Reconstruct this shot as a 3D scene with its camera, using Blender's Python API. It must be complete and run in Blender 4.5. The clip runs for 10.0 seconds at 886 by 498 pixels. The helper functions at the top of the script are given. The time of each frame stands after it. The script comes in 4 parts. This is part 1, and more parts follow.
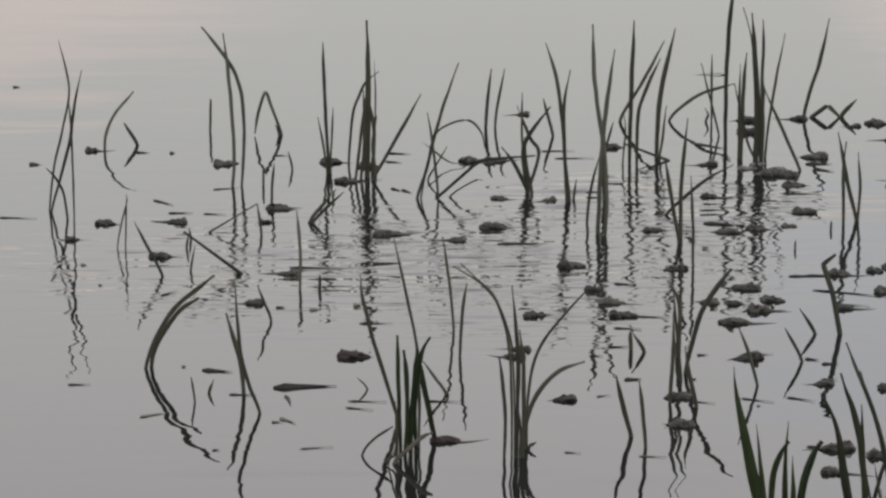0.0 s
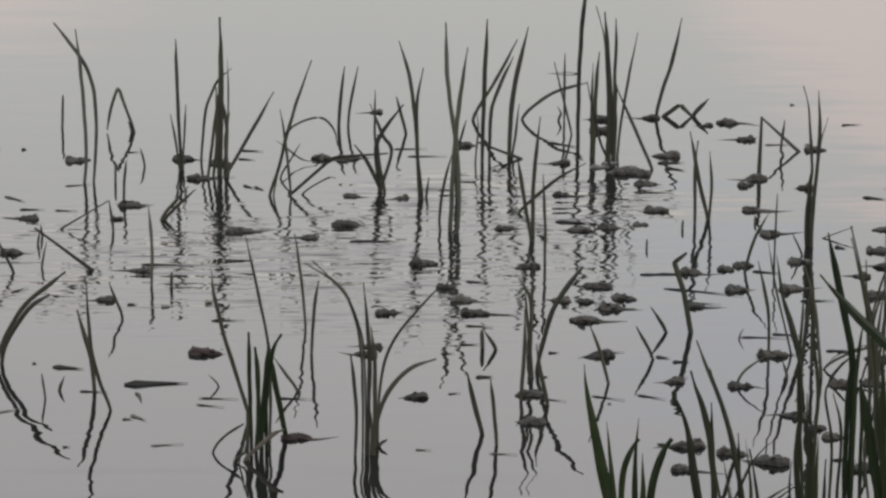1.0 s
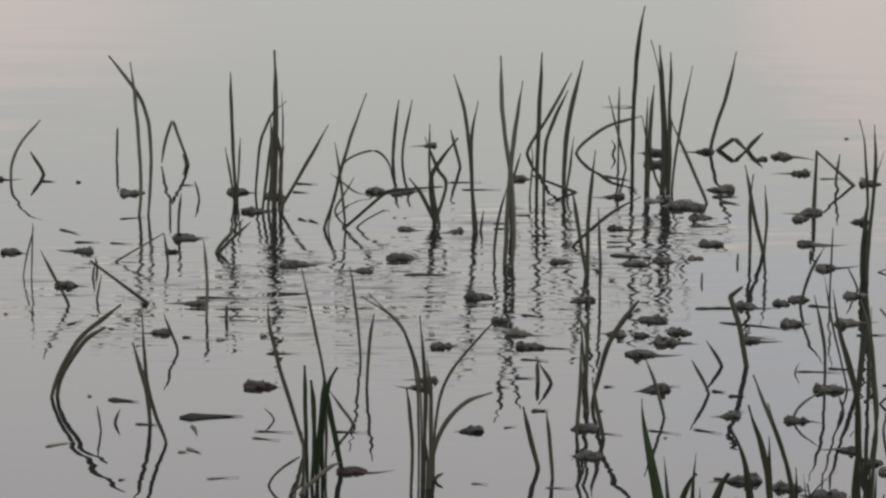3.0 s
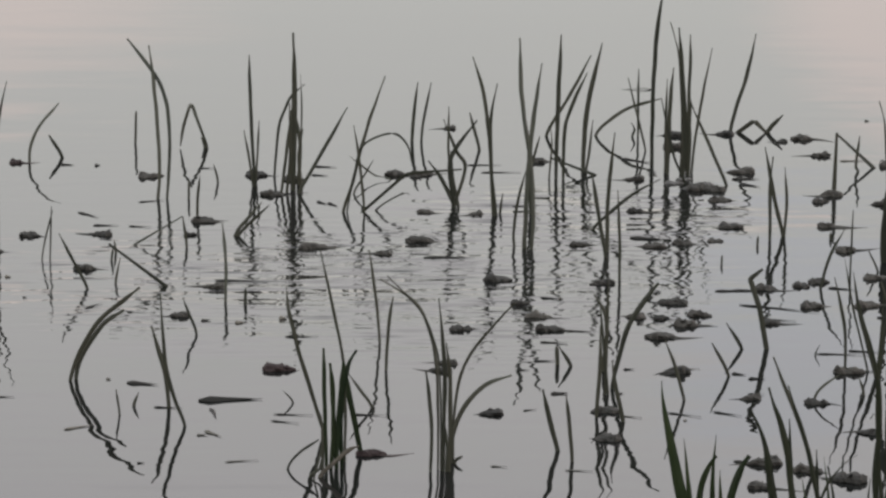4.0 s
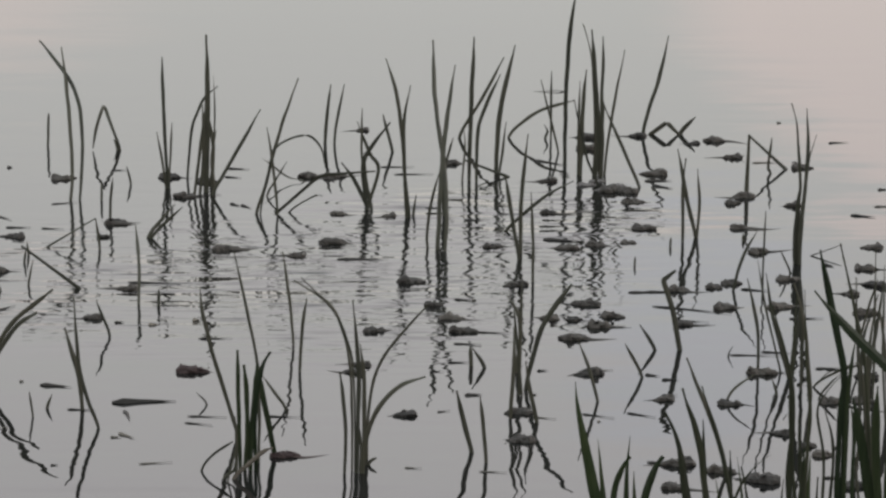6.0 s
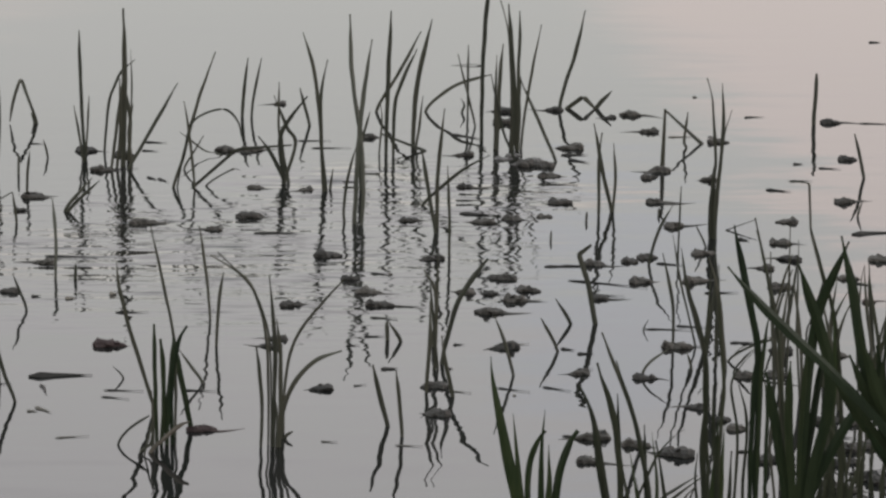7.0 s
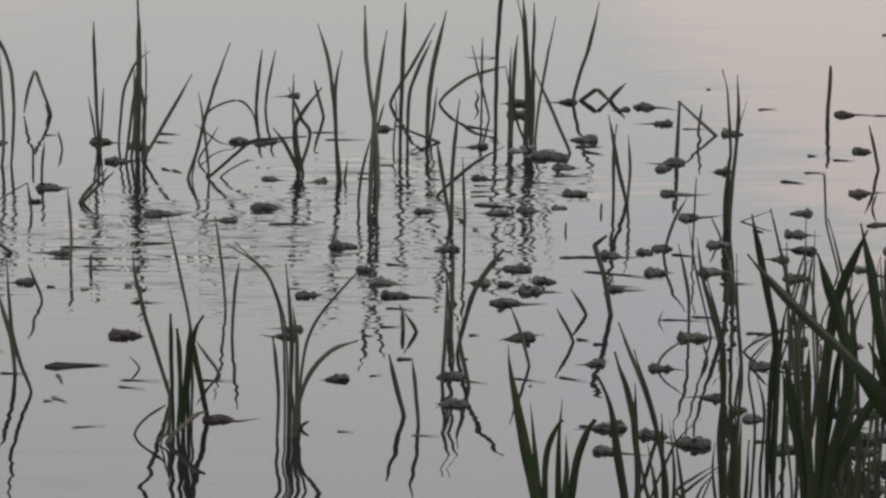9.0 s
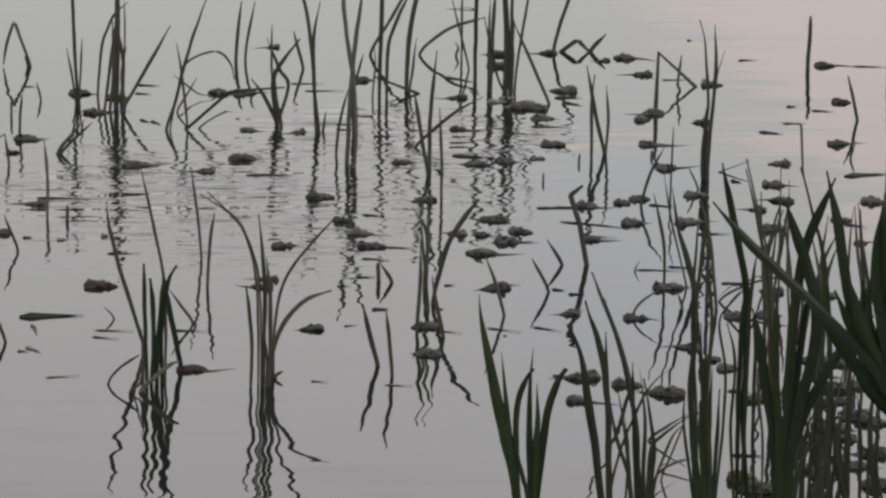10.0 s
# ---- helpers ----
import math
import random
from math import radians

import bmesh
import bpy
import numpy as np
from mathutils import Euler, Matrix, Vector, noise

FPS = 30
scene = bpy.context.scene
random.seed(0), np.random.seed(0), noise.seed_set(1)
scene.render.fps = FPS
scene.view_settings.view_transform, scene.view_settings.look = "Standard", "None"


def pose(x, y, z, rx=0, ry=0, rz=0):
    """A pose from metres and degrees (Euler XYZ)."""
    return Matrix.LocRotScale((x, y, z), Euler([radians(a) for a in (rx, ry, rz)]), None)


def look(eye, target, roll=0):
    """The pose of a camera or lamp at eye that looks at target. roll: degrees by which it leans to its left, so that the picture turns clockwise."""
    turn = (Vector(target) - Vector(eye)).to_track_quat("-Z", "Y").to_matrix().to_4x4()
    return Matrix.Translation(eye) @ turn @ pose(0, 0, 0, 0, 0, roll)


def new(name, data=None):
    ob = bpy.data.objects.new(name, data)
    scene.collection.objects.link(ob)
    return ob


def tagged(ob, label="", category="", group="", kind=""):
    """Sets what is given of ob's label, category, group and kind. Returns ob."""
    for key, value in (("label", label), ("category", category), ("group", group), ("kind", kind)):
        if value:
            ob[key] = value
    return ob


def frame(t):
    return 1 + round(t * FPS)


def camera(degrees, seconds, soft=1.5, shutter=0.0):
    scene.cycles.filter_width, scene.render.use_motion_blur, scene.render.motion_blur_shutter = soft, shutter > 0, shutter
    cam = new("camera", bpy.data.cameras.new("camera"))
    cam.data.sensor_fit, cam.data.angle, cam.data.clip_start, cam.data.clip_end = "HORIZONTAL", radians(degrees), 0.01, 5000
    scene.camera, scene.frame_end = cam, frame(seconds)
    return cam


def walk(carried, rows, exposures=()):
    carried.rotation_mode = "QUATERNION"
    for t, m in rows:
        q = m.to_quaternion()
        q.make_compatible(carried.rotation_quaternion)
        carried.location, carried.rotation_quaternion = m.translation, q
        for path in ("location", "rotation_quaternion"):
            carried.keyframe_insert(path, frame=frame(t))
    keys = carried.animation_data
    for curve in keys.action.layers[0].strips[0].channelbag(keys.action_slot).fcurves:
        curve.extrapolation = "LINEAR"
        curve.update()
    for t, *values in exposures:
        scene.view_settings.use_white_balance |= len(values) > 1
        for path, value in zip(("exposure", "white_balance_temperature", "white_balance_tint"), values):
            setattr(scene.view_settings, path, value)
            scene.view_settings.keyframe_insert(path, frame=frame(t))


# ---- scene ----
# ---------- camera ----------
cam = camera(12.8, 10.0, soft=2.6)
PATH = [
    (0, (0.0384, 0.0382, 2.1426), (-0.0004, 10.8188, -0.0432), -0.16),
    (0.2, (0.0395, 0.0424, 2.1414), (0.1250, 10.8249, -0.0336), -0.04),
    (0.5, (0.0405, 0.0352, 2.1411), (0.2471, 10.8148, -0.0402), 0.15),
    (0.8, (0.0440, 0.0367, 2.1389), (0.3512, 10.8123, -0.0504), 0.38),
    (1, (0.0449, 0.0375, 2.1390), (0.4107, 10.8116, -0.0486), 0.45),
    (1.5, (0.0429, 0.0384, 2.1423), (0.4842, 10.8175, -0.0064), 0.60),
    (2, (0.0332, 0.0201, 2.1456), (0.3765, 10.8128, 0.0478), 0.57),
    (2.5, (0.0295, 0.0380, 2.1412), (0.3092, 10.8327, 0.0445), 0.49),
    (2.7, (0.0291, 0.0396, 2.1404), (0.2905, 10.8358, 0.0486), 0.47),
    (3.8, (0.0301, 0.0661, 2.1302), (0.2008, 10.8554, -0.0055), 0.30),
    (4, (0.0303, 0.0665, 2.1300), (0.2055, 10.8546, -0.0117), 0.30),
    (4.5, (0.0356, 0.0589, 2.1308), (0.2141, 10.8402, -0.0448), 0.34),
    (5, (0.0322, 0.0612, 2.1303), (0.2337, 10.8351, -0.0793), 0.34),
    (5.5, (0.0276, 0.0713, 2.1279), (0.2800, 10.8459, -0.0726), 0.41),
    (6, (0.0263, 0.0624, 2.1282), (0.4465, 10.8455, -0.0045), 0.49),
    (6.2, (0.0351, 0.0674, 2.1266), (0.5299, 10.8535, 0.0252), 0.59),
    (7.3, (0.0233, 0.0190, 2.1425), (0.7015, 10.7619, -0.1223), 0.82),
    (7.5, (0.0194, 0.0117, 2.1417), (0.7160, 10.7488, -0.1449), 0.82),
    (8, (0.0222, 0.0123, 2.1371), (0.7213, 10.7511, -0.1410), 0.68),
    (8.5, (0.0187, 0.0415, 2.1328), (0.6856, 10.7906, -0.1063), 0.85),
    (9, (0.0127, 0.0337, 2.1259), (0.6363, 10.7897, -0.0921), 0.80),
    (9.5, (0.0284, 0.0288, 2.1143), (0.6344, 10.7781, -0.1405), 0.72),
    (10, (0.0569, 0.0322, 2.1155), (0.6981, 10.7610, -0.2259), 0.76),
]
walk(cam, [(t, look(eye, target, roll)) for t, eye, target, roll in PATH])

# ---------- sky, sun ----------
SUN_EL, SUN_AZ = radians(12), radians(62)
world = bpy.data.worlds.new("evening_sky")
scene.world = world
world.use_nodes = True
wn, wl = world.node_tree.nodes, world.node_tree.links
wn.clear()


def wnode(kind, **values):
    n = wn.new(kind)
    for key, value in values.items():
        n.inputs[key].default_value = value
    return n


w_out = wn.new("ShaderNodeOutputWorld")
w_bg = wnode("ShaderNodeBackground", Strength=1.07)
w_sky = wn.new("ShaderNodeTexSky")
w_sky.sky_type, w_sky.sun_disc = "NISHITA", False
w_sky.sun_elevation, w_sky.sun_rotation = SUN_EL, SUN_AZ
w_dim = wn.new("ShaderNodeVectorMath")
w_dim.operation = "SCALE"
w_dim.inputs["Scale"].default_value = 0.07
w_geo = wn.new("ShaderNodeTexCoord")
w_sep = wn.new("ShaderNodeSeparateXYZ")
# thin even cloud: dimmer towards the skyline
w_ramp = wn.new("ShaderNodeValToRGB")
ramp = w_ramp.color_ramp
ramp.elements[0].position, ramp.elements[0].color = 0.0, (0.68, 0.66, 0.635, 1)
ramp.elements[1].position, ramp.elements[1].color = 1.0, (0.80, 0.84, 0.90, 1)
for at, colour in ((0.12, (0.765, 0.76, 0.735, 1)), (0.20, (0.99, 0.982, 0.968, 1)), (0.27, (1.235, 1.197, 1.215, 1)), (0.34, (1.175, 1.137, 1.155, 1)), (0.50, (0.92, 0.94, 0.98, 1))):
    ramp.elements.new(at).color = colour
# evening glow along the skyline on both sides of one soft grey cloud
w_side = wn.new("ShaderNodeMath")
w_side.operation = "SUBTRACT"
w_side.inputs[1].default_value = 0.103
w_west = wn.new("ShaderNodeMath")
w_west.operation = "MULTIPLY_ADD"
w_west.inputs[1].default_value, w_west.inputs[2].default_value = -0.3, -0.021
w_edges = wn.new("ShaderNodeMath")
w_edges.operation = "MAXIMUM"
w_low = wn.new("ShaderNodeMath")
w_low.operation = "MULTIPLY_ADD"
w_low.inputs[1].default_value, w_low.inputs[2].default_value = -14.5, 2.845
w_floor = wn.new("ShaderNodeMath")
w_floor.operation = "MAXIMUM"
w_floor.inputs[1].default_value = 0.138
w_far = wn.new("ShaderNodeMath")
w_far.operation = "MULTIPLY_ADD"
w_far.inputs[1].default_value = 14.0
w_noise = wnode("ShaderNodeTexNoise", Scale=11.0, Detail=3.0, Roughness=0.5)
w_edge = wn.new("ShaderNodeMath")
w_edge.operation = "MULTIPLY_ADD"
w_edge.inputs[1].default_value = 0.5
w_tint = wn.new("ShaderNodeValToRGB")
tint = w_tint.color_ramp
tint.interpolation = "EASE"
tint.elements[0].position, tint.elements[0].color = 0.42, (1.006, 1.0, 0.988, 1)
tint.elements[1].position, tint.elements[1].color = 0.66, (1.24, 1.10, 1.07, 1)
w_mul = wn.new("ShaderNodeVectorMath")
w_mul.operation = "MULTIPLY"
w_half = wn.new("ShaderNodeMath")
w_half.operation = "MULTIPLY"
w_half.inputs[1].default_value = 0.5
w_mix = wn.new("ShaderNodeMix")
w_mix.data_type = "RGBA"
w_mix.inputs["Factor"].default_value = 0.9
wl.new(w_geo.outputs["Generated"], w_sep.inputs[0])
wl.new(w_sep.outputs["Z"], w_ramp.inputs["Fac"])
wl.new(w_sep.outputs["X"], w_side.inputs[0])
wl.new(w_sep.outputs["X"], w_west.inputs[0])
wl.new(w_side.outputs[0], w_edges.inputs[0])
wl.new(w_west.outputs[0], w_edges.inputs[1])
wl.new(w_sep.outputs["Z"], w_floor.inputs[0])
wl.new(w_floor.outputs[0], w_low.inputs[0])
wl.new(w_edges.outputs[0], w_far.inputs[0])
wl.new(w_low.outputs[0], w_far.inputs[2])
wl.new(w_geo.outputs["Generated"], w_noise.inputs["Vector"])
wl.new(w_noise.outputs["Fac"], w_edge.inputs[0])
wl.new(w_far.outputs[0], w_edge.inputs[2])
wl.new(w_edge.outputs[0], w_half.inputs[0])
wl.new(w_half.outputs[0], w_tint.inputs["Fac"])
wl.new(w_ramp.outputs["Color"], w_mul.inputs[0])
wl.new(w_tint.outputs["Color"], w_mul.inputs[1])
# a bluer break in the cloud, higher up
w_off = wn.new("ShaderNodeVectorMath")
w_off.operation = "DISTANCE"
w_off.inputs[1].default_value = (0.102, 0.97, 0.215)
w_gap = wn.new("ShaderNodeMapRange")
w_gap.interpolation_type = "SMOOTHSTEP"
w_gap.inputs["From Min"].default_value, w_gap.inputs["From Max"].default_value = 0.045, 0.016
w_blue = wn.new("ShaderNodeMix")
w_blue.data_type = "RGBA"
w_blue.blend_type = "MULTIPLY"
w_blue.inputs["B"].default_value = (0.975, 0.995, 1.05, 1)
wl.new(w_geo.outputs["Generated"], w_off.inputs[0])
wl.new(w_off.outputs["Value"], w_gap.inputs["Value"])
wl.new(w_gap.outputs["Result"], w_blue.inputs["Factor"])
wl.new(w_mul.outputs["Vector"], w_blue.inputs["A"])
wl.new(w_sky.outputs["Color"], w_dim.inputs[0])
wl.new(w_dim.outputs["Vector"], w_mix.inputs["A"])
wl.new(w_blue.outputs["Result"], w_mix.inputs["B"])
wl.new(w_mix.outputs["Result"], w_bg.inputs["Color"])
wl.new(w_bg.outputs["Background"], w_out.inputs["Surface"])

sun_data = bpy.data.lights.new("sun", "SUN")
sun_data.energy, sun_data.angle, sun_data.color = 0.5, radians(25), (1.0, 0.93, 0.86)
sun = new("sun", sun_data)
sun.matrix_world = look((60 * math.sin(SUN_AZ) * math.cos(SUN_EL), 60 * math.cos(SUN_AZ) * math.cos(SUN_EL), 60 * math.sin(SUN_EL)), (0, 0, 0))
scene.view_settings.exposure = 0.35


# ---------- materials ----------
def material(name, rough=0.6, spec=0.4):
    m = bpy.data.materials.new(name)
    m.use_nodes = True
    nodes, links = m.node_tree.nodes, m.node_tree.links
    bsdf = nodes["Principled BSDF"]
    bsdf.inputs["Roughness"].default_value = rough
    bsdf.inputs["Specular IOR Level"].default_value = spec
    return m, nodes, links, bsdf


def plant_material(name, stops, rough=0.55, streak=(60, 60, 5), spec=0.3):
    """Fibrous plant matter: long streaks and blotches between the given colours, shifted plant by plant."""
    m, nodes, links, bsdf = material(name, rough, spec)
    where = nodes.new("ShaderNodeTexCoord")
    info = nodes.new("ShaderNodeObjectInfo")
    mapping = nodes.new("ShaderNodeMapping")
    mapping.inputs["Scale"].default_value = streak
    fine = nodes.new("ShaderNodeTexNoise")
    fine.inputs["Scale"].default_value, fine.inputs["Detail"].default_value = 3.0, 4.0
    blotch = nodes.new("ShaderNodeTexNoise")
    blotch.inputs["Scale"].default_value, blotch.inputs["Detail"].default_value = 14.0, 2.0
    add = nodes.new("ShaderNodeMath")
    add.operation = "MULTIPLY_ADD"
    add.inputs[1].default_value = 0.45
    shift = nodes.new("ShaderNodeMath")
    shift.operation = "MULTIPLY_ADD"
    shift.inputs[1].default_value = 0.45
    mean = nodes.new("ShaderNodeMath")
    mean.operation = "MULTIPLY"
    mean.inputs[1].default_value = 0.55
    colour = nodes.new("ShaderNodeValToRGB")
    r = colour.color_ramp
    r.elements[0].position, r.elements[0].color = stops[0][0], (*stops[0][1], 1)
    r.elements[1].position, r.elements[1].color = stops[-1][0], (*stops[-1][1], 1)
    for at, c in stops[1:-1]:
        r.elements.new(at).color = (*c, 1)
    bump = nodes.new("ShaderNodeBump")
    bump.inputs["Strength"].default_value, bump.inputs["Distance"].default_value = 0.5, 0.001
    links.new(where.outputs["Object"], mapping.inputs["Vector"])
    links.new(mapping.outputs["Vector"], fine.inputs["Vector"])
    links.new(where.outputs["Object"], blotch.inputs["Vector"])
    links.new(fine.outputs["Fac"], add.inputs[0])
    links.new(blotch.outputs["Fac"], mean.inputs[0])
    links.new(mean.outputs[0], add.inputs[2])
    links.new(info.outputs["Random"], shift.inputs[0])
    links.new(add.outputs[0], shift.inputs[2])
    links.new(shift.outputs[0], colour.inputs["Fac"])
    links.new(colour.outputs["Color"], bsdf.inputs["Base Color"])
    links.new(fine.outputs["Fac"], bump.inputs["Height"])
    links.new(bump.outputs["Normal"], bsdf.inputs["Normal"])
    return m


REED = plant_material("old_reed", [(0.3, (0.0182, 0.0212, 0.0163)), (0.6, (0.0368, 0.0408, 0.0290)), (0.95, (0.0540, 0.0555, 0.0395))], spec=0.2)
GREEN = plant_material("green_reed", [(0.3, (0.0085, 0.0150, 0.0060)), (0.6, (0.0180, 0.0310, 0.0105)), (0.95, (0.0360, 0.0500, 0.0180))], rough=0.5, spec=0.2)
# darker, slightly greener copy of old_reed for the near stems
DARK_REED = plant_material("dark_reed", [(0.3, (0.0105, 0.0140, 0.0085)), (0.6, (0.0225, 0.0275, 0.0165)), (0.95, (0.0380, 0.0430, 0.0265))], rough=0.55, spec=0.15)
IRIS = plant_material("flag_leaf", [(0.3, (0.0082, 0.0132, 0.0076)), (0.6, (0.0140, 0.0235, 0.0112)), (0.95, (0.0245, 0.0345, 0.0162))], rough=0.5, spec=0.1)
PALE = plant_material("bleached_reed", [(0.3, (0.05, 0.05, 0.043)), (0.6, (0.085, 0.083, 0.07)), (0.9, (0.14, 0.13, 0.105))], rough=0.7)
SODDEN = plant_material("sodden_lump", [(0.3, (0.020, 0.0205, 0.019)), (0.6, (0.036, 0.036, 0.033)), (0.95, (0.070, 0.067, 0.058))], rough=0.65, streak=(40, 90, 90), spec=0.15)
WET = plant_material("wet_leaf", [(0.3, (0.008, 0.008, 0.007)), (0.6, (0.014, 0.014, 0.012)), (0.95, (0.028, 0.026, 0.022))], rough=0.5, streak=(40, 90, 90), spec=0.15)
SILTED = plant_material("silted_litter", [(0.3, (0.060, 0.060, 0.057)), (0.6, (0.095, 0.095, 0.090)), (0.95, (0.140, 0.139, 0.133))], rough=0.7, streak=(40, 90, 90), spec=0.15)
RUSSET = plant_material("russet_lump", [(0.3, (0.022, 0.015, 0.015)), (0.6, (0.036, 0.026, 0.025)), (0.95, (0.060, 0.046, 0.042))], rough=0.65, streak=(40, 90, 90), spec=0.15)
OLIVE = plant_material("olive_litter", [(0.3, (0.022, 0.022, 0.015)), (0.6, (0.040, 0.039, 0.026)), (0.95, (0.066, 0.062, 0.042))], rough=0.7, streak=(40, 90, 90), spec=0.15)
EARTH = plant_material("bank_earth", [(0.2, (0.06, 0.05, 0.035)), (0.6, (0.05, 0.07, 0.03)), (0.95, (0.10, 0.09, 0.06))], rough=0.9, streak=(2, 2, 2))


def water_material():
    """Dark still water: faint long swells and short ripples tilt the mirror a little."""
    m, nodes, links, bsdf = material("pond_water", 0.0, 0.5)
    bsdf.inputs["IOR"].default_value = 1.333
    where = nodes.new("ShaderNodeTexCoord")
    # calm and ruffled stretches
    reach = nodes.new("ShaderNodeTexNoise")
    reach.inputs["Scale"].default_value, reach.inputs["Detail"].default_value = 0.55, 1.5
    ruffled = nodes.new("ShaderNodeMapRange")
    ruffled.inputs["From Min"].default_value, ruffled.inputs["From Max"].default_value = 0.40, 0.62
    ruffled.inputs["To Min"].default_value, ruffled.inputs["To Max"].default_value = 0.30, 1.0
    links.new(where.outputs["Object"], reach.inputs["Vector"])
    links.new(reach.outputs["Fac"], ruffled.inputs["Value"])
    def stretch(x, y, squeeze, outer, inner):
        """A ragged patch of moving water round x, y; squeeze below 1 draws it out from west to east."""
        off = nodes.new("ShaderNodeVectorMath")
        off.operation = "SUBTRACT"
        off.inputs[1].default_value = (x, y - 1804, 0)
        round_it = nodes.new("ShaderNodeVectorMath")
        round_it.operation = "MULTIPLY"
        round_it.inputs[1].default_value = (squeeze, 1.0, 0)
        far = nodes.new("ShaderNodeVectorMath")
        far.operation = "LENGTH"
        wobble = nodes.new("ShaderNodeMath")
        wobble.operation = "MULTIPLY_ADD"
        wobble.inputs[1].default_value = 1.0
        fade = nodes.new("ShaderNodeMapRange")
        fade.inputs["From Min"].default_value, fade.inputs["From Max"].default_value = outer, inner
        links.new(where.outputs["Object"], off.inputs[0])
        links.new(off.outputs[0], round_it.inputs[0])
        links.new(round_it.outputs[0], far.inputs[0])
        links.new(reach.outputs["Fac"], wobble.inputs[0])
        links.new(far.outputs["Value"], wobble.inputs[2])
        links.new(wobble.outputs[0], fade.inputs["Value"])
        return fade

    # a light breeze lies over the middle of the reeds, and a stirred patch before it
    breeze = stretch(0.38, 10.70, 0.72, 1.65, 1.0)
    stirred = stretch(0.12, 9.84, 0.72, 1.15, 0.66)
    # small waves run out from the near reeds
    lapping = stretch(0.55, 7.80, 0.8, 1.5, 0.8)
    # wrinkles come and go to the west of it
    wrinkly = stretch(-0.05, 10.45, 0.8, 1.5, 0.9)
    # cat's-paws among the stems
    paw = stretch(0.01, 10.45, 0.9, 1.0, 0.68)
    far_paw = stretch(0.72, 11.35, 0.8, 1.10, 0.86)
    # short wind ripples gather in patches
    gust = nodes.new("ShaderNodeTexNoise")
    gust.inputs["Scale"].default_value, gust.inputs["Detail"].default_value = 1.0, 2.0
    spread = nodes.new("ShaderNodeMapping")
    spread.inputs["Scale"].default_value, spread.inputs["Location"].default_value = (0.8, 1.3, 1), (3.1, 1.7, 0)
    patch = nodes.new("ShaderNodeMapRange")
    patch.inputs["From Min"].default_value, patch.inputs["From Max"].default_value = 0.42, 0.60
    patchy = nodes.new("ShaderNodeMath")
    patchy.operation = "MULTIPLY"
    links.new(where.outputs["Object"], spread.inputs["Vector"])
    links.new(spread.outputs["Vector"], gust.inputs["Vector"])
    links.new(gust.outputs["Fac"], patch.inputs["Value"])
    links.new(patch.outputs["Result"], patchy.inputs[0])
    links.new(ruffled.outputs["Result"], patchy.inputs[1])
    # drawn-out wrinkles come and go within the breeze
    streaky = nodes.new("ShaderNodeMath")
    streaky.operation = "MULTIPLY"
    links.new(patch.outputs["Result"], streaky.inputs[0])
    links.new(breeze.outputs["Result"], streaky.inputs[1])
    # short dark wrinkles lie about singly, drawn out from west to east
    lone = nodes.new("ShaderNodeTexNoise")
    lone.inputs["Scale"].default_value, lone.inputs["Detail"].default_value = 1.0, 2.0
    drawn = nodes.new("ShaderNodeMapping")
    drawn.inputs["Scale"].default_value, drawn.inputs["Rotation"].default_value = (4.5, 26.0, 1), (0, 0, 0.1)
    few = nodes.new("ShaderNodeMapRange")
    few.inputs["From Min"].default_value, few.inputs["From Max"].default_value = 0.49, 0.61
    wrinkled = nodes.new("ShaderNodeMath")
    wrinkled.operation = "MULTIPLY"
    links.new(where.outputs["Object"], drawn.inputs["Vector"])
    links.new(drawn.outputs["Vector"], lone.inputs["Vector"])
    links.new(lone.outputs["Fac"], few.inputs["Value"])
    links.new(few.outputs["Result"], wrinkled.inputs[0])
    links.new(wrinkly.outputs["Result"], wrinkled.inputs[1])
    total = None
    # scale per metre, tilt to the east, tilt to the north, detail, the stretches that have it
    for scale, east, north, detail, local in (((17.0, 48.0, 1), 0.05, 0.022, 2.0, breeze), ((45.0, 110.0, 1), 0.03, 0.02, 1.0, breeze), ((4.5, 12.0, 1), 0.11, 0.030, 2.0, breeze), ((3.2, 40.0, 1), 0.02, 0.07, 2.0, streaky), ((6.0, 60.0, 1), 0.04, 0.95, 2.0, wrinkled), ((3.4, 34.0, 1), 0.06, 0.40, 3.0, stirred), ((3.6, 30.0, 1), 0.06, 0.50, 3.0, paw), ((4.2, 22.0, 1), 0.14, 0.75, 3.0, far_paw), ((1.6, 15.0, 1), 0.0, 0.022, 2.0, None), ((3.0, 6.5, 1), 0.05, 0.014, 1.0, None), ((3.4, 6.5, 1), 0.06, 0.018, 2.0, lapping), ((4.6, 13.0, 1), 0.09, 0.020, 2.0, ruffled), ((9.0, 30.0, 1), 0.035, 0.010, 1.0, ruffled), ((6.5, 19.0, 1), 0.06, 0.022, 2.0, patchy), ((0.9, 3.5, 1), 0.02, 0.05, 2.0, None), ((0.3, 0.8, 1), 0.006, 0.006, 1.0, None)):
        mapping = nodes.new("ShaderNodeMapping")
        mapping.inputs["Scale"].default_value = scale
        mapping.inputs["Rotation"].default_value = (0, 0, 0.25)
        tex = nodes.new("ShaderNodeTexNoise")
        tex.inputs["Scale"].default_value, tex.inputs["Detail"].default_value = 1.0, detail
        centre = nodes.new("ShaderNodeVectorMath")
        centre.operation = "SUBTRACT"
        centre.inputs[1].default_value = (0.5, 0.5, 0.5)
        size_by = nodes.new("ShaderNodeVectorMath")
        size_by.operation = "MULTIPLY"
        size_by.inputs[1].default_value = (east, north, 0)
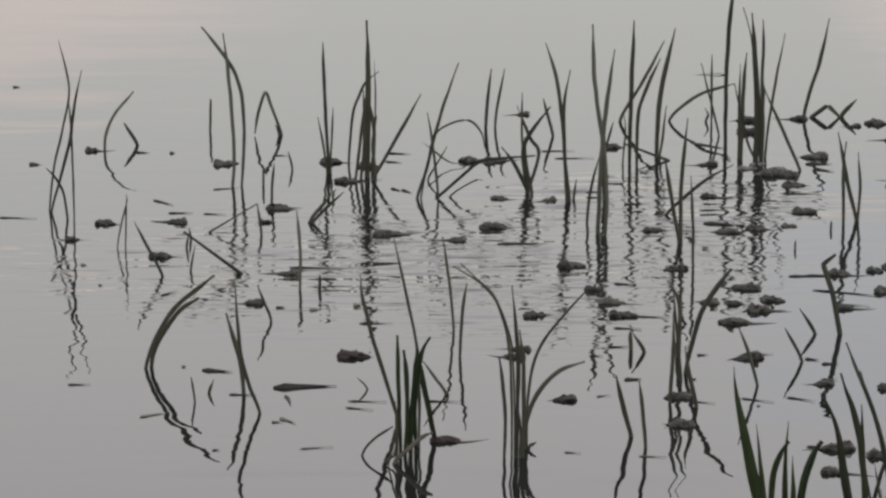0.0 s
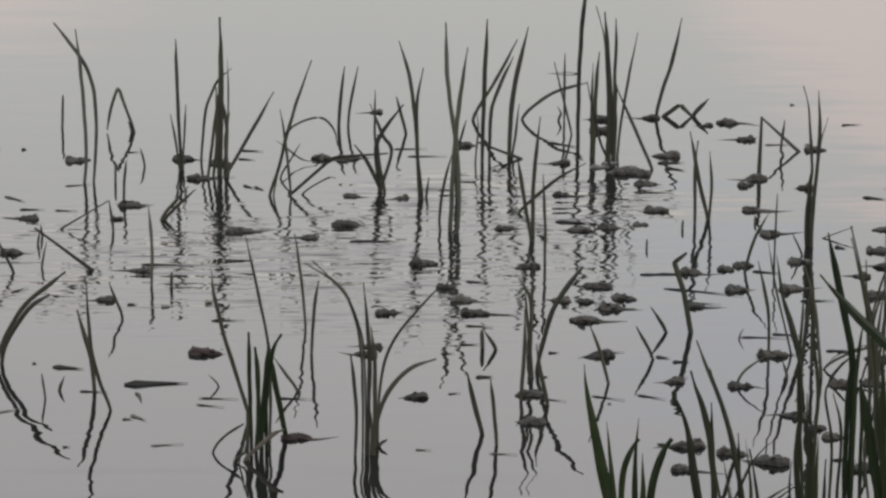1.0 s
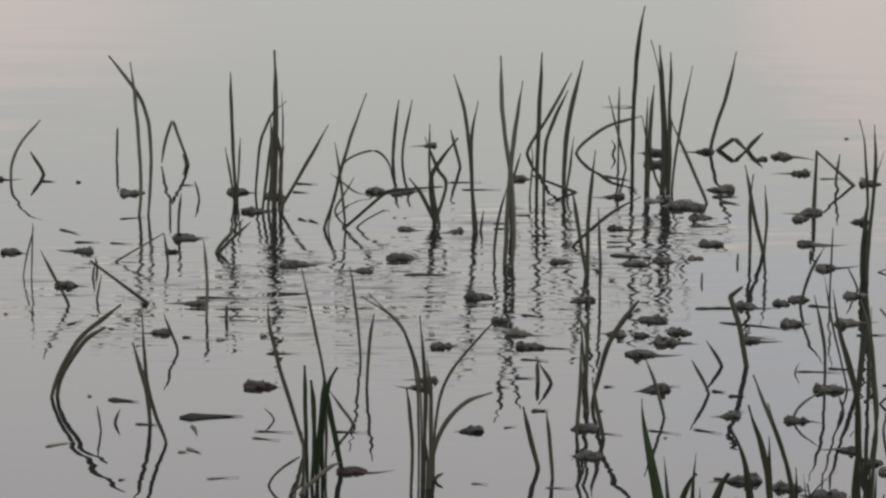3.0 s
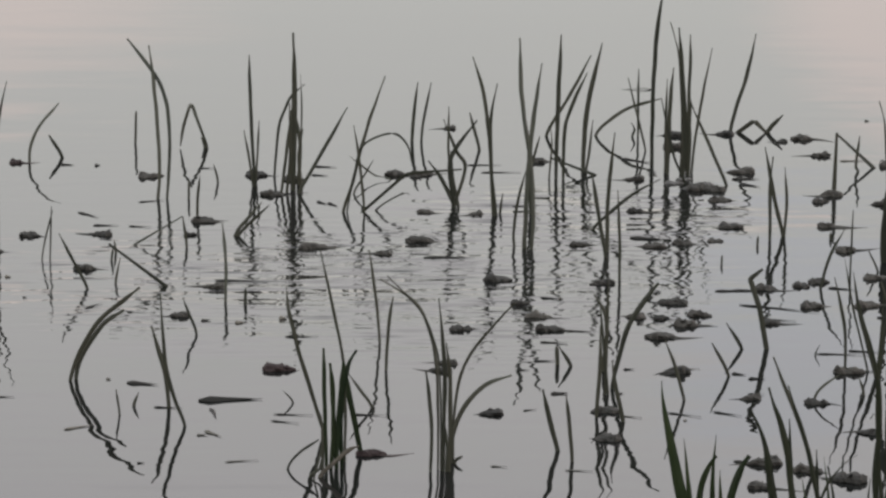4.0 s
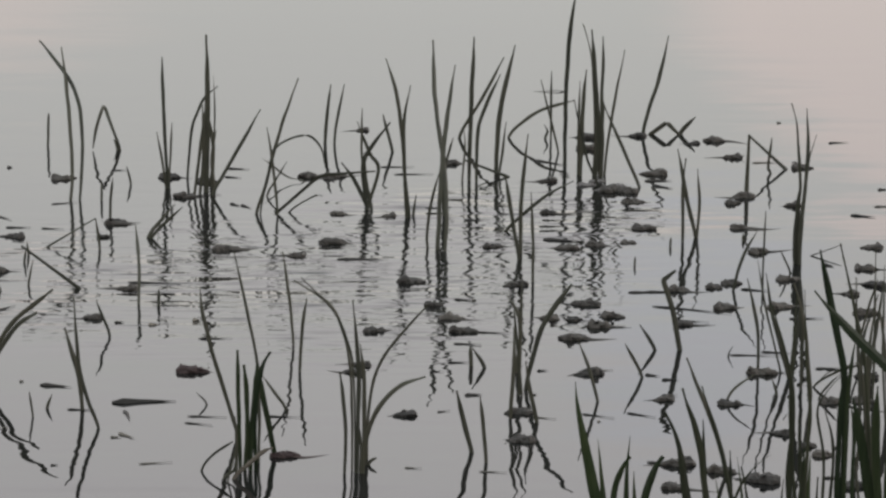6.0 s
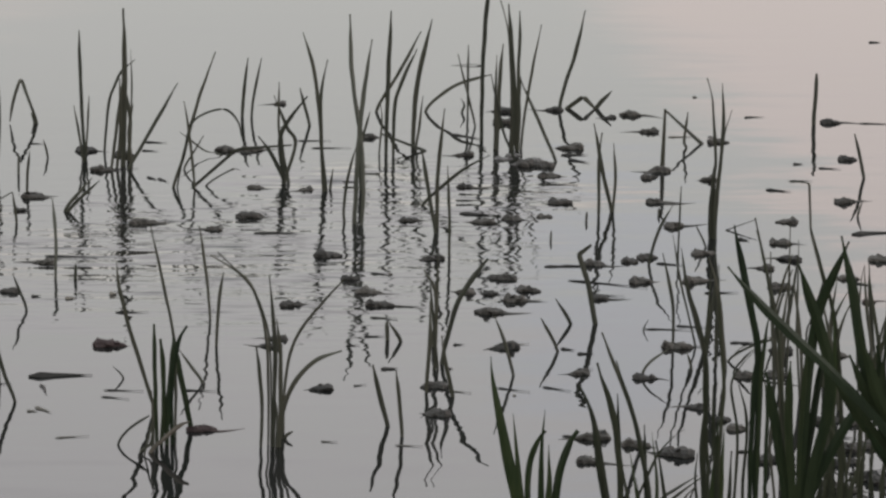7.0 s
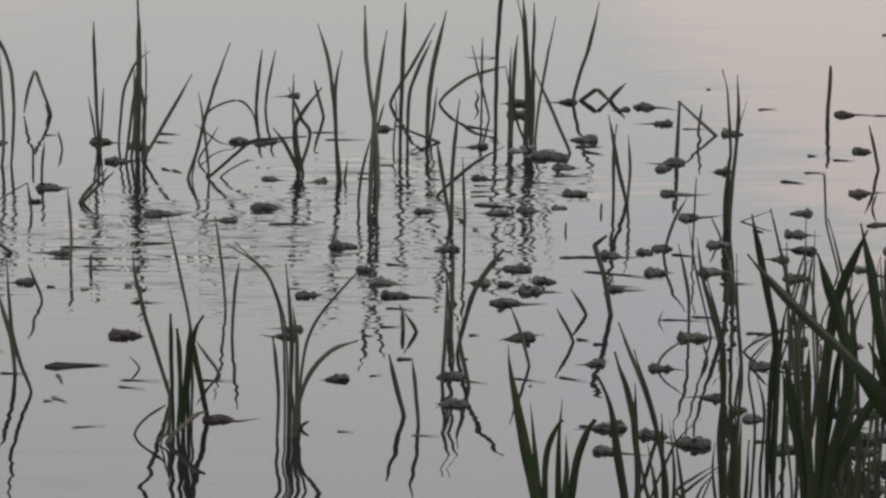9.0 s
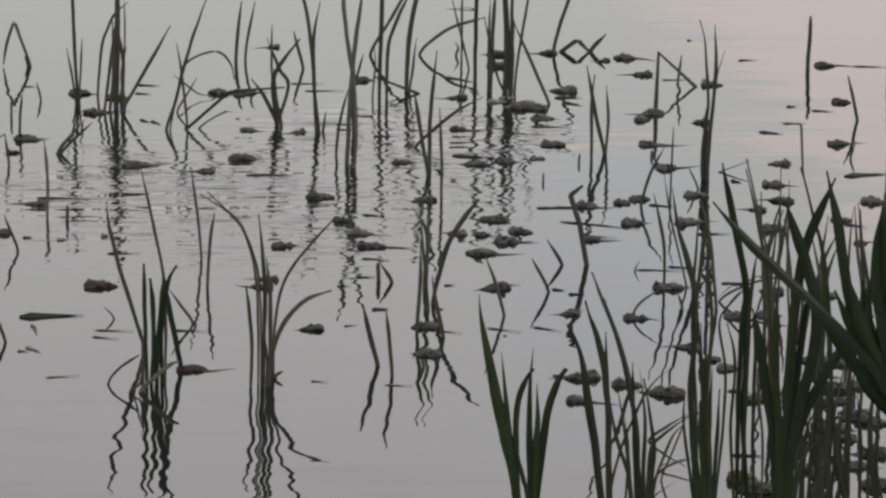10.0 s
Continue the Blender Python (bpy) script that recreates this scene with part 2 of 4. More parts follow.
        links.new(where.outputs["Object"], mapping.inputs["Vector"])
        links.new(mapping.outputs["Vector"], tex.inputs["Vector"])
        links.new(tex.outputs["Color"], centre.inputs[0])
        links.new(centre.outputs[0], size_by.inputs[0])
        tilt = size_by.outputs[0]
        if local is not None:
            masked = nodes.new("ShaderNodeVectorMath")
            masked.operation = "SCALE"
            links.new(tilt, masked.inputs[0])
            links.new(local.outputs[0], masked.inputs["Scale"])
            tilt = masked.outputs[0]
        if total is None:
            total = tilt
        else:
            add = nodes.new("ShaderNodeVectorMath")
            links.new(total, add.inputs[0])
            links.new(tilt, add.inputs[1])
            total = add.outputs[0]
    # the open water beyond the reeds lies in the lee
    place = nodes.new("ShaderNodeSeparateXYZ")
    lee = nodes.new("ShaderNodeMapRange")
    lee.inputs["From Min"].default_value, lee.inputs["From Max"].default_value = 11.6 - 1804, 14.0 - 1804
    lee.inputs["To Min"].default_value, lee.inputs["To Max"].default_value = 1.0, 0.3
    calmed = nodes.new("ShaderNodeVectorMath")
    calmed.operation = "SCALE"
    links.new(where.outputs["Object"], place.inputs[0])
    links.new(place.outputs["Y"], lee.inputs["Value"])
    links.new(total, calmed.inputs[0])
    links.new(lee.outputs["Result"], calmed.inputs["Scale"])
    total = calmed.outputs[0]
    up = nodes.new("ShaderNodeVectorMath")
    up.inputs[1].default_value = (0, 0, 1)
    unit = nodes.new("ShaderNodeVectorMath")
    unit.operation = "NORMALIZE"
    links.new(total, up.inputs[0])
    links.new(up.outputs[0], unit.inputs[0])
    links.new(unit.outputs[0], bsdf.inputs["Normal"])
    murk = nodes.new("ShaderNodeTexNoise")
    murk.inputs["Scale"].default_value = 0.8
    colour = nodes.new("ShaderNodeValToRGB")
    colour.color_ramp.elements[0].color = (0.007, 0.008, 0.008, 1)
    colour.color_ramp.elements[1].color = (0.015, 0.016, 0.015, 1)
    links.new(where.outputs["Object"], murk.inputs["Vector"])
    links.new(murk.outputs["Fac"], colour.inputs["Fac"])
    links.new(colour.outputs["Color"], bsdf.inputs["Base Color"])
    return m


WATER = water_material()


# ---------- building helpers ----------
def part(name, bm, mat, parent=None, label=""):
    """Links a bmesh as one mesh object, under a thing or by itself."""
    mesh = bpy.data.meshes.new(name)
    bm.normal_update()
    bm.to_mesh(mesh)
    bm.free()
    mesh.materials.append(mat)
    ob = new(name, mesh)
    if parent is not None:
        ob.parent = parent
    return tagged(ob, label)


def spline(points, steps=7, crisp=None):
    """A smooth line through the points; crisp keeps sharp folds with short rounded knees."""
    pts = [Vector(p) for p in points]
    if crisp:
        out = [pts[0]]
        for a, b, c in zip(pts, pts[1:], pts[2:]):
            r = min((b - a).length, (c - b).length) * 0.12
            out += [b + (a - b).normalized() * r, b * 0.5 + (b + (a - b).normalized() * r) * 0.25 + (b + (c - b).normalized() * r) * 0.25, b + (c - b).normalized() * r]
        out.append(pts[-1])
        if len(pts) == 2:
            out = [pts[0], pts[0].lerp(pts[1], 0.5), pts[1]]
        return out
    full = [2 * pts[0] - pts[1], *pts, 2 * pts[-1] - pts[-2]]
    out = []
    for i in range(1, len(full) - 2):
        p0, p1, p2, p3 = full[i - 1:i + 3]
        for k in range(steps):
            u = k / steps
            out.append(0.5 * (2 * p1 + (p2 - p0) * u + (2 * p0 - 5 * p1 + 4 * p2 - p3) * u * u + (3 * p1 - p0 - 3 * p2 + p3) * u ** 3))
    return [*out, pts[-1]]


def leaf_mesh(line, width, side, tip=0.4, foot=0.55, thick=0.28, swell=0.5, blunt=0.18, fall=2.0):
    """A long leaf or stem along a line, keeled on both faces. tip: how much of its length narrows to the point; foot: its width at the foot; swell: where it is widest."""
    bm = bmesh.new()
    rings = []
    total = sum((b - a).length for a, b in zip(line, line[1:])) or 1
    run = 0.0
    for i, p in enumerate(line):
        if i:
            run += (p - line[i - 1]).length
        u = run / total
        ahead = (line[min(i + 1, len(line) - 1)] - line[max(i - 1, 0)]).normalized()
        across = side - ahead * side.dot(ahead)
        across = across.normalized() if across.length > 1e-4 else Vector((1, 0, 0))
        out = ahead.cross(across)
        wide = foot + (1 - foot) * min(1, u / swell)
        wide *= max(blunt, 1 - max(0, (u - 1 + tip) / tip) ** fall)
        # small natural swellings and wavers
        wide *= 1 + 0.2 * min(1, 0.008 / width) * noise.noise(p * 23 + Vector((width * 900, 0, 3)))
        p = p + across * min(width, 0.010) * 0.16 * noise.noise(p * 17 + Vector((0, width * 700, 9))) * min(1, u * 4)
        w = width / 2 * wide
        th = max(width * thick * wide, 0.0008)
        rings.append([bm.verts.new(p + v) for v in (across * w, out * th * 0.6, -across * w, -out * th * 0.6)])
    for a, b in zip(rings, rings[1:]):
        for k in range(4):
            bm.faces.new((a[k], a[(k + 1) % 4], b[(k + 1) % 4], b[k]))
    bm.faces.new(rings[0][::-1])
    bm.faces.new(rings[-1])
    return bm


def stem_line(*bends, bow=0.0, crisp=False, start=(0, 0, 0)):
    """The line of a stem from its foot: pieces of (length, lean to the east in degrees, lean to the north if any); bow bends it towards the north."""
    p = Vector(start)
    pts = [p + Vector((0, 0, -0.06)) if not crisp else p + Vector((-0.02 * math.sin(radians(bends[0][1])), 0, -0.04)), p.copy()]
    high = sum(piece[0] for piece in bends)
    run = 0
    for n, lean, *back in bends:
        run += n
        a, b = radians(lean), radians(back[0] if back else 0)
        p = p + Vector((math.sin(a) * math.cos(b) * n, math.sin(b) * n, math.cos(a) * math.cos(b) * n))
        q = p.copy()
        q.y += bow * high * (run / high) ** 2
        pts.append(q)
    return spline(pts, crisp=crisp)


chance = random.Random(7)


def habit(mat, crisp, tip):
    """Broken stems keep their width, green leaves are broad from the foot, withered ones swell upwards."""
    if tip < 0.3:
        return {"tip": 0.16, "foot": 0.65, "swell": 0.55, "blunt": 0.55}
    if crisp or tip < 1:
        return {"tip": 0.12, "foot": 0.9, "blunt": 0.5}
    if mat is IRIS:
        return {"tip": 0.10, "foot": 0.55, "swell": 0.6, "blunt": 0.2, "fall": 1.5}
    if mat is GREEN:
        return {"tip": 0.55, "foot": 0.4, "swell": 0.4, "blunt": 0.08}
    return {"tip": chance.uniform(0.2, 0.45), "foot": chance.uniform(0.65, 0.9), "swell": chance.uniform(0.35, 0.65), "blunt": chance.uniform(0.2, 0.42)}


def blade(plant, width, dx, dy, *bends, mat=REED, crisp=False, tip=1.0):
    """One leaf or stem of a plant; dx, dy: its foot beside the plant's own."""
    line = stem_line(*bends, bow=chance.uniform(-0.05, 0.05), crisp=crisp, start=(dx, dy, 0))
    turn = chance.uniform(-0.5, 0.5)
    bm = leaf_mesh(line, width, Vector((math.cos(turn), math.sin(turn), 0)), **habit(mat, crisp, tip))
    return part("leaf" if mat in (GREEN, IRIS) else "stem", bm, mat, plant)


def plant(name, x, y, label, category, group=""):
    ob = new(name)
    ob.location = (x, y, 0)
    return tagged(ob, label, category, group)


def reed(x, y, width, *bends, label="dark withered reed stem standing in still water", mat=REED, crisp=False, tip=1.0):
    """A stem that stands alone."""
    line = stem_line(*bends, bow=chance.uniform(-0.05, 0.05), crisp=crisp)
    turn = chance.uniform(-0.5, 0.5)
    bm = leaf_mesh(line, width, Vector((math.cos(turn), math.sin(turn), 0)), **habit(mat, crisp, tip))
    ob = part("reed", bm, mat)
    ob.location = (x, y, 0)
    return tagged(ob, label, "reed", "reeds standing in the pond")


def clod(x, y, size, tail, turn, mat=SODDEN, tall=0.23):
    """A half-sunk lump of sodden leaves, mostly standing in for a frog: a blunt thick end, a body that thins out and a
    limp leaf trailing from it. tail: the trailing leaf's length.
    """
    thing = plant("floating_lump", x, y, "dark sodden frog-shaped lump floating on the pond" if mat is SODDEN else "pale grey clump of dead leaves floating among the reed stems" if mat is SILTED else "olive brown heap of rotting leaves among the reed stems" if mat is OLIVE else "reddish brown sodden lump floating on the pond", "plant debris", "floating litter clumps")
    thing.rotation_euler = (0, 0, radians(turn))
    bm = bmesh.new()
    off = Vector((chance.uniform(0, 50), chance.uniform(0, 50), chance.uniform(0, 50)))
    neck = chance.uniform(0.38, 0.62)
    pinch = chance.uniform(0.68, 0.95)
    reach = chance.uniform(0.9, 1.2)
    rings = []
    for i in range(15):
        u = i / 14
        thick = min(1.0, (u / 0.14) ** 0.45) if u else 0.42
        if u > 0.2:
            thick *= 1 - (1 - pinch) * min(1, (u - 0.2) / (neck - 0.1))
        if u > 0.66:
            thick *= max(0.12, 1 - ((u - 0.66) / 0.38) ** 1.4)
        ring = []
        for k in range(12):
            a = math.tau * k / 12
            p = Vector((u * 1.25 * reach - 0.5, math.cos(a) * 0.40 * thick, math.sin(a) * tall * thick))
            n = 1 + 0.75 * noise.noise(p * 3.4 + off) + 0.35 * noise.noise(p * 8.0 + off)
            ring.append(bm.verts.new(Vector((p.x + 0.10 * noise.noise(p * 4 + off * 2), p.y * n, p.z * n + tall * 0.16)) * size))
        rings.append(ring)
    for low, high in zip(rings, rings[1:]):
        for k in range(12):
            bm.faces.new((low[k], low[(k + 1) % 12], high[(k + 1) % 12], high[k]))
    bm.faces.new(rings[0][::-1])
    bm.faces.new(rings[-1])
    part("leaf_mass", bm, mat, thing)
    # a curled leaf end or two stands out of it
    for _ in range(chance.choice((0, 1, 1, 2))):
        way = radians(chance.uniform(40, 320))
        out = Vector((math.cos(way), math.sin(way), 0))
        far = size * chance.uniform(0.35, 0.7)
        line = spline([Vector((0, 0, size * tall * 0.5)), out * far * 0.6 + Vector((0, 0, size * tall * chance.uniform(0.5, 1.5))), out * far + Vector((0, 0, size * tall * chance.uniform(0.0, 1.2)))], 4)
        part("leaf_end", leaf_mesh(line, size * chance.uniform(0.14, 0.26), Vector((-out.y, out.x, 0.4)), tip=0.5, foot=1.0, thick=0.25, blunt=0.3), mat, thing)
    if tail > 0.01:
        for k in range(2 if chance.random() < 0.3 else 1):
            sway = chance.uniform(-0.14, 0.14)
            base = Vector((size * 0.2, (k - 0.3) * size * 0.2, size * 0.05))
            line = spline([base, base + Vector((tail * 0.55, sway * tail, -size * 0.04)), base + Vector((tail * (1.25 - 0.3 * k), -sway * tail * 1.5, -size * 0.05))], 4)
            part("trailing_leaf", leaf_mesh(line, size * chance.uniform(0.22, 0.34), Vector((0, 1, 0)), tip=0.9, foot=1.0, thick=0.35, blunt=0.12), mat, thing)
    return thing


def float_leaf(x, y, length, width, turn, mat=WET, curl=0.1, name="floating_leaf", label="narrow dead leaf lying on the pond surface"):
    """A dead leaf or stem lying on the water."""
    line = spline([Vector((-length / 2, 0, 0.001)), Vector((-length * 0.15, curl * length * 0.25, 0)), Vector((length * 0.2, curl * length * 0.15, 0.001)), Vector((length / 2, 0, 0.0015))], 4)
    bm = leaf_mesh(line, width * 1.7, Vector((0, 1, 0)), tip=0.82, foot=0.3, swell=0.18, blunt=0.08, thick=0.5, fall=0.9)
    ob = part(name, bm, mat)
    ob.location, ob.rotation_euler = (x, y, 0.001), (0, 0, radians(turn))
    return tagged(ob, label, "plant debris", "leaves lying on the water")


# ---------- setting ----------
bm = bmesh.new()
bmesh.ops.create_grid(bm, x_segments=8, y_segments=8, size=1800)
water = tagged(part("water", bm, WATER), "still grey pond water mirroring a pale evening sky", "water", kind="structure")
water.location = (0, 1804, 0)
bm = bmesh.new()
cols = [[bm.verts.new((x * 3.0, y, z + 0.06 * noise.noise(Vector((x * 1.7, y, 0))))) for x in range(-12, 13)] for y, z in ((5.4, -0.35), (4.4, 0.02), (3.2, 0.30), (1.6, 0.5), (-2, 0.58), (-12, 0.62), (-60, 0.7))]
for a, b in zip(cols, cols[1:]):
    for k in range(len(a) - 1):
        bm.faces.new((a[k], a[k + 1], b[k + 1], b[k]))
tagged(part("ground", bm, EARTH), "low grassy earth bank beside the pond", "ground", kind="structure")

# ---------- plants and floating things ----------
p = plant("reed_clump", -1.099, 11.114, "clump of bent dark reed stems in still water", "reed", "reed clumps")
blade(p, 0.0096, -0.024, 0.034, (0.116, 16, -11), (0.116, 16, -16), (0.101, 10, -18), (0.134, 13, -20))
blade(p, 0.0064, -0.033, 0.069, (0.121, 7, -2), (0.128, 14, -3), (0.118, 10, -3), (0.142, -10, -4))
blade(p, 0.0063, 0.056, -0.127, (0.106, 0), (0.170, -1), (0.089, -4))
blade(p, 0.0079, 0.031, -0.068, (0.084, -4, -23), (0.062, -18, -32), (0.054, -34, -36), tip=0.2)
reed(-1.058, 12.150, 0.0122, (0.060, 5, 23), (0.066, 24, 33), (0.104, 42, 38), tip=0.2)
reed(-0.964, 12.249, 0.0117, (0.082, -29))
float_leaf(-0.938, 12.117, 0.047, 0.0088, -13)
reed(-0.752, 12.518, 0.0074, (0.105, 2), tip=0.35)
reed(-0.739, 10.245, 0.0086, (0.085, -26), (0.080, -26))
reed(-0.533, 10.280, 0.0111, (0.190, -53), crisp=True, tip=0.35, label="broken reed stem folded over into the water")
p = plant("reed_clump", -0.697, 9.186, "clump of arching dark reed leaves in still water", "reed", "reed clumps")
blade(p, 0.0111, -0.005, 0.000, (0.076, 18), (0.089, 33), (0.124, 50), tip=0.2)
blade(p, 0.0122, 0.007, 0.012, (0.065, 16), (0.086, 34), (0.061, 55), tip=0.2)
p = plant("reed_clump", -0.425, 8.799, "clump of dark reed leaves in still water", "reed", "reed clumps")
blade(p, 0.0107, -0.029, 0.110, (0.080, -6), (0.118, -15))
blade(p, 0.0095, 0.016, -0.064, (0.072, -20), (0.081, -13), (0.157, -4))
reed(-0.427, 9.692, 0.0070, (0.045, -18), (0.055, -21))
reed(-0.701, 10.621, 0.0063, (0.035, 8), tip=0.35)
reed(-0.670, 10.318, 0.0062, (0.070, 11))
reed(-0.563, 8.844, 0.0053, (0.060, -8))
reed(-0.536, 8.927, 0.0075, (0.035, 18))
reed(-0.170, 8.963, 0.0054, (0.038, -39))
reed(-0.890, 10.624, 0.0046, (0.056, 9), (0.086, 15))
reed(-0.868, 10.623, 0.0046, (0.150, 2))
reed(-0.370, 10.085, 0.0087, (0.119, -1, 39), (0.127, -9, 51))
reed(-0.318, 10.063, 0.0084, (0.042, 1), tip=0.35)
p = plant("reed_clump", -0.610, 11.567, "pair of tall dark reed stems in still water", "reed", "reed clumps")
blade(p, 0.0116, -0.016, -0.018, (0.068, 4, 20), (0.089, -3, 29), (0.130, -6, 34), (0.117, -8, 38), (0.107, -10, 40))
blade(p, 0.0116, 0.011, -0.018, (0.085, 3, 21), (0.071, 1, 30), (0.102, -4, 34), (0.089, -15, 37), (0.092, -34, 38), (0.139, -44, 40), tip=0.2)
reed(-0.519, 12.432, 0.0107, (0.077, -18), (0.086, -26, 47), (0.063, -42, -82), (0.063, -163), (0.068, -170), tip=0.35, label="bent reed stem folded over into the water")
reed(-0.523, 12.432, 0.0160, (0.037, -22))
reed(-0.497, 11.262, 0.0081, (0.063, 2, -7), (0.065, 7, -10))
reed(-0.535, 11.548, 0.0083, (0.057, 0, 9), tip=0.35)
reed(-0.460, 11.819, 0.0070, (0.058, -12))
reed(-0.653, 10.846, 0.0078, (0.157, 59), crisp=True, label="broken reed stem folded over into the water")
reed(-0.505, 10.808, 0.0077, (0.089, -7))
reed(-0.696, 10.725, 0.0064, (0.040, -7))
p = plant("reed_clump", -0.346, 11.754, "clump of thin dark reed stems in still water", "reed", "reed clumps")
blade(p, 0.0112, 0.000, 0.000, (0.193, -3), (0.206, -2))
blade(p, 0.0084, -0.006, 0.000, (0.091, -8), (0.083, -10))
blade(p, 0.0071, 0.000, 0.115, (0.087, 3), (0.096, 3))
p = plant("reed_clump", -0.227, 11.682, "dense clump of dark reed leaves in still water", "reed", "reed clumps")
blade(p, 0.0181, -0.003, 0.000, (0.291, 1), (0.187, -1))
blade(p, 0.0097, -0.037, -0.048, (0.181, 7), (0.086, 7))
blade(p, 0.0085, -0.065, 0.237, (0.150, 5), (0.064, 18), (0.048, 26), (0.053, 49))
blade(p, 0.0126, 0.021, 0.047, (0.095, -5), (0.087, 9))
blade(p, 0.0111, 0.015, -0.047, (0.128, 29), (0.172, 29))
blade(p, 0.0112, 0.010, 0.094, (0.121, 3), (0.105, -8))
blade(p, 0.0097, -0.021, -0.020, (0.124, 5), (0.145, -1))
blade(p, 0.0056, 0.015, 0.190, (0.226, 1), (0.096, -2))
p = plant("reed_clump", -0.375, 10.974, "pair of leaning dark reed stems in still water", "reed", "reed clumps")
blade(p, 0.0105, -0.003, 0.000, (0.070, 35), (0.054, 42))
blade(p, 0.0092, 0.006, 0.000, (0.126, 45))
p = plant("reed_clump", -0.056, 11.362, "clump of arching dark reed stems in still water", "reed", "reed clumps")
blade(p, 0.0097, -0.021, -0.017, (0.099, 17), (0.103, 14, 1), (0.098, 17, 2), (0.114, 20, 2))
blade(p, 0.0081, 0.041, -0.036, (0.091, -5), (0.092, -7), (0.076, -9))
blade(p, 0.0065, -0.010, -0.018, (0.106, 11), (0.082, 13), (0.054, 50), (0.059, 77), (0.048, 131), (0.052, 165), tip=0.2)
blade(p, 0.0067, 0.008, 0.272, (0.054, 28), (0.065, 30))
reed(0.062, 11.870, 0.0068, (0.048, -73), (0.057, -54), (0.043, -53))
reed(-0.020, 11.353, 0.0097, (0.205, 44, -28), (0.169, 82, -19), crisp=True, tip=0.35, label="broken reed stem folded over into the water")
reed(0.018, 11.370, 0.0081, (0.096, 53, -19), (0.042, 103, 50))
p = plant("reed_clump", 0.147, 12.573, "pair of thin dark reed stems in still water", "reed", "reed clumps")
blade(p, 0.0108, -0.015, 0.000, (0.076, 4), (0.117, 6, -1))
blade(p, 0.0090, 0.015, -0.000, (0.071, 6), (0.124, 11, -1))
p = plant("reed_clump", 0.247, 11.417, "tangled clump of crossing dark reed stems in still water", "reed", "reed clumps")
blade(p, 0.0122, 0.000, 0.000, (0.092, -24), (0.067, -36))
blade(p, 0.0122, 0.000, 0.000, (0.119, -7), (0.066, 18), (0.098, 37))
blade(p, 0.0109, -0.001, 0.000, (0.122, 15), (0.056, -27), (0.099, -22))
blade(p, 0.0068, -0.003, 0.090, (0.153, -5), (0.135, 0))
blade(p, 0.0109, 0.012, 0.000, (0.086, -11), (0.084, -4))
reed(0.344, 12.409, 0.0118, (0.124, -14))
p = plant("reed_clump", 0.360, 11.286, "pair of tall dark reed stems in still water", "reed", "reed clumps")
blade(p, 0.0121, -0.003, 0.000, (0.208, -3), (0.141, -7), (0.120, -16))
blade(p, 0.0108, 0.006, 0.000, (0.142, -6), (0.149, -1), (0.101, 10))
blade(p, 0.0081, 0.017, 0.027, (0.063, 8))
p = plant("reed_clump", 0.427, 10.808, "group of tall dark reed stems in still water", "reed", "reed clumps")
blade(p, 0.0139, 0.023, -0.016, (0.107, 3, 20), (0.150, -3, 30), (0.123, -8, 34), (0.126, -5, 37), (0.138, 0, 39))
blade(p, 0.0139, 0.003, -0.000, (0.071, 3, 15), (0.113, 3, 22), (0.141, 6, 27), (0.111, 9, 30), (0.110, 10, 32))
blade(p, 0.0093, -0.024, 0.024, (0.035, -3), (0.072, 5), (0.082, 13), (0.041, 15))
blade(p, 0.0162, 0.042, 0.505, (0.092, -3), (0.141, -1))
reed(0.480, 11.817, 0.0085, (0.067, 9), (0.084, 15))
p = plant("reed_clump", 0.588, 11.909, "group of tall leaning dark reed stems in still water", "reed", "reed clumps")
blade(p, 0.0156, -0.023, -0.020, (0.227, 1), (0.217, 2))
blade(p, 0.0113, -0.002, -0.039, (0.143, 1), (0.067, 11), (0.136, 23))
blade(p, 0.0157, 0.065, 0.099, (0.191, 3), (0.215, 12))
blade(p, 0.0086, 0.073, 0.080, (0.072, 8), (0.097, 6))
blade(p, 0.0071, -0.044, -0.020, (0.105, 4), (0.061, -4))
reed(0.568, 12.676, 0.0109, (0.059, 24), (0.102, 32), (0.140, 27))
reed(0.689, 11.960, 0.0114, (0.149, -69), crisp=True, label="broken reed stem folded over into the water")
reed(0.728, 12.687, 0.0106, (0.064, 40), (0.086, 58), (0.101, 74))
p = plant("reed_clump", 0.939, 11.995, "dense clump of tall dark reed leaves in still water", "reed", "reed clumps")
blade(p, 0.0139, -0.066, 0.139, (0.153, -0), (0.124, 1), (0.142, 3), (0.089, 7), (0.050, 11))
blade(p, 0.0154, 0.018, -0.019, (0.110, 4), (0.123, -4), (0.123, -4), (0.101, -5))
blade(p, 0.0086, 0.012, 0.000, (0.124, 2), (0.211, -3), (0.089, -11), (0.051, -17))
blade(p, 0.0103, 0.035, -0.039, (0.113, 1), (0.105, -3), (0.122, 1), (0.098, -0))
blade(p, 0.0103, 0.032, 0.001, (0.088, 2), (0.071, 2), (0.070, 3))
blade(p, 0.0137, -0.028, -0.020, (0.127, 1), (0.088, 1), (0.119, 4))
blade(p, 0.0086, -0.034, 0.009, (0.157, 0), (0.134, 1))
blade(p, 0.0085, 0.013, -0.195, (0.094, -22), (0.089, -13), (0.092, -13))
blade(p, 0.0086, 0.047, 0.001, (0.106, 5), (0.071, 9), (0.098, 9), (0.116, 11))
reed(1.076, 11.785, 0.0112, (0.231, -24), (0.047, -23))
reed(0.864, 12.669, 0.0075, (0.222, 0))
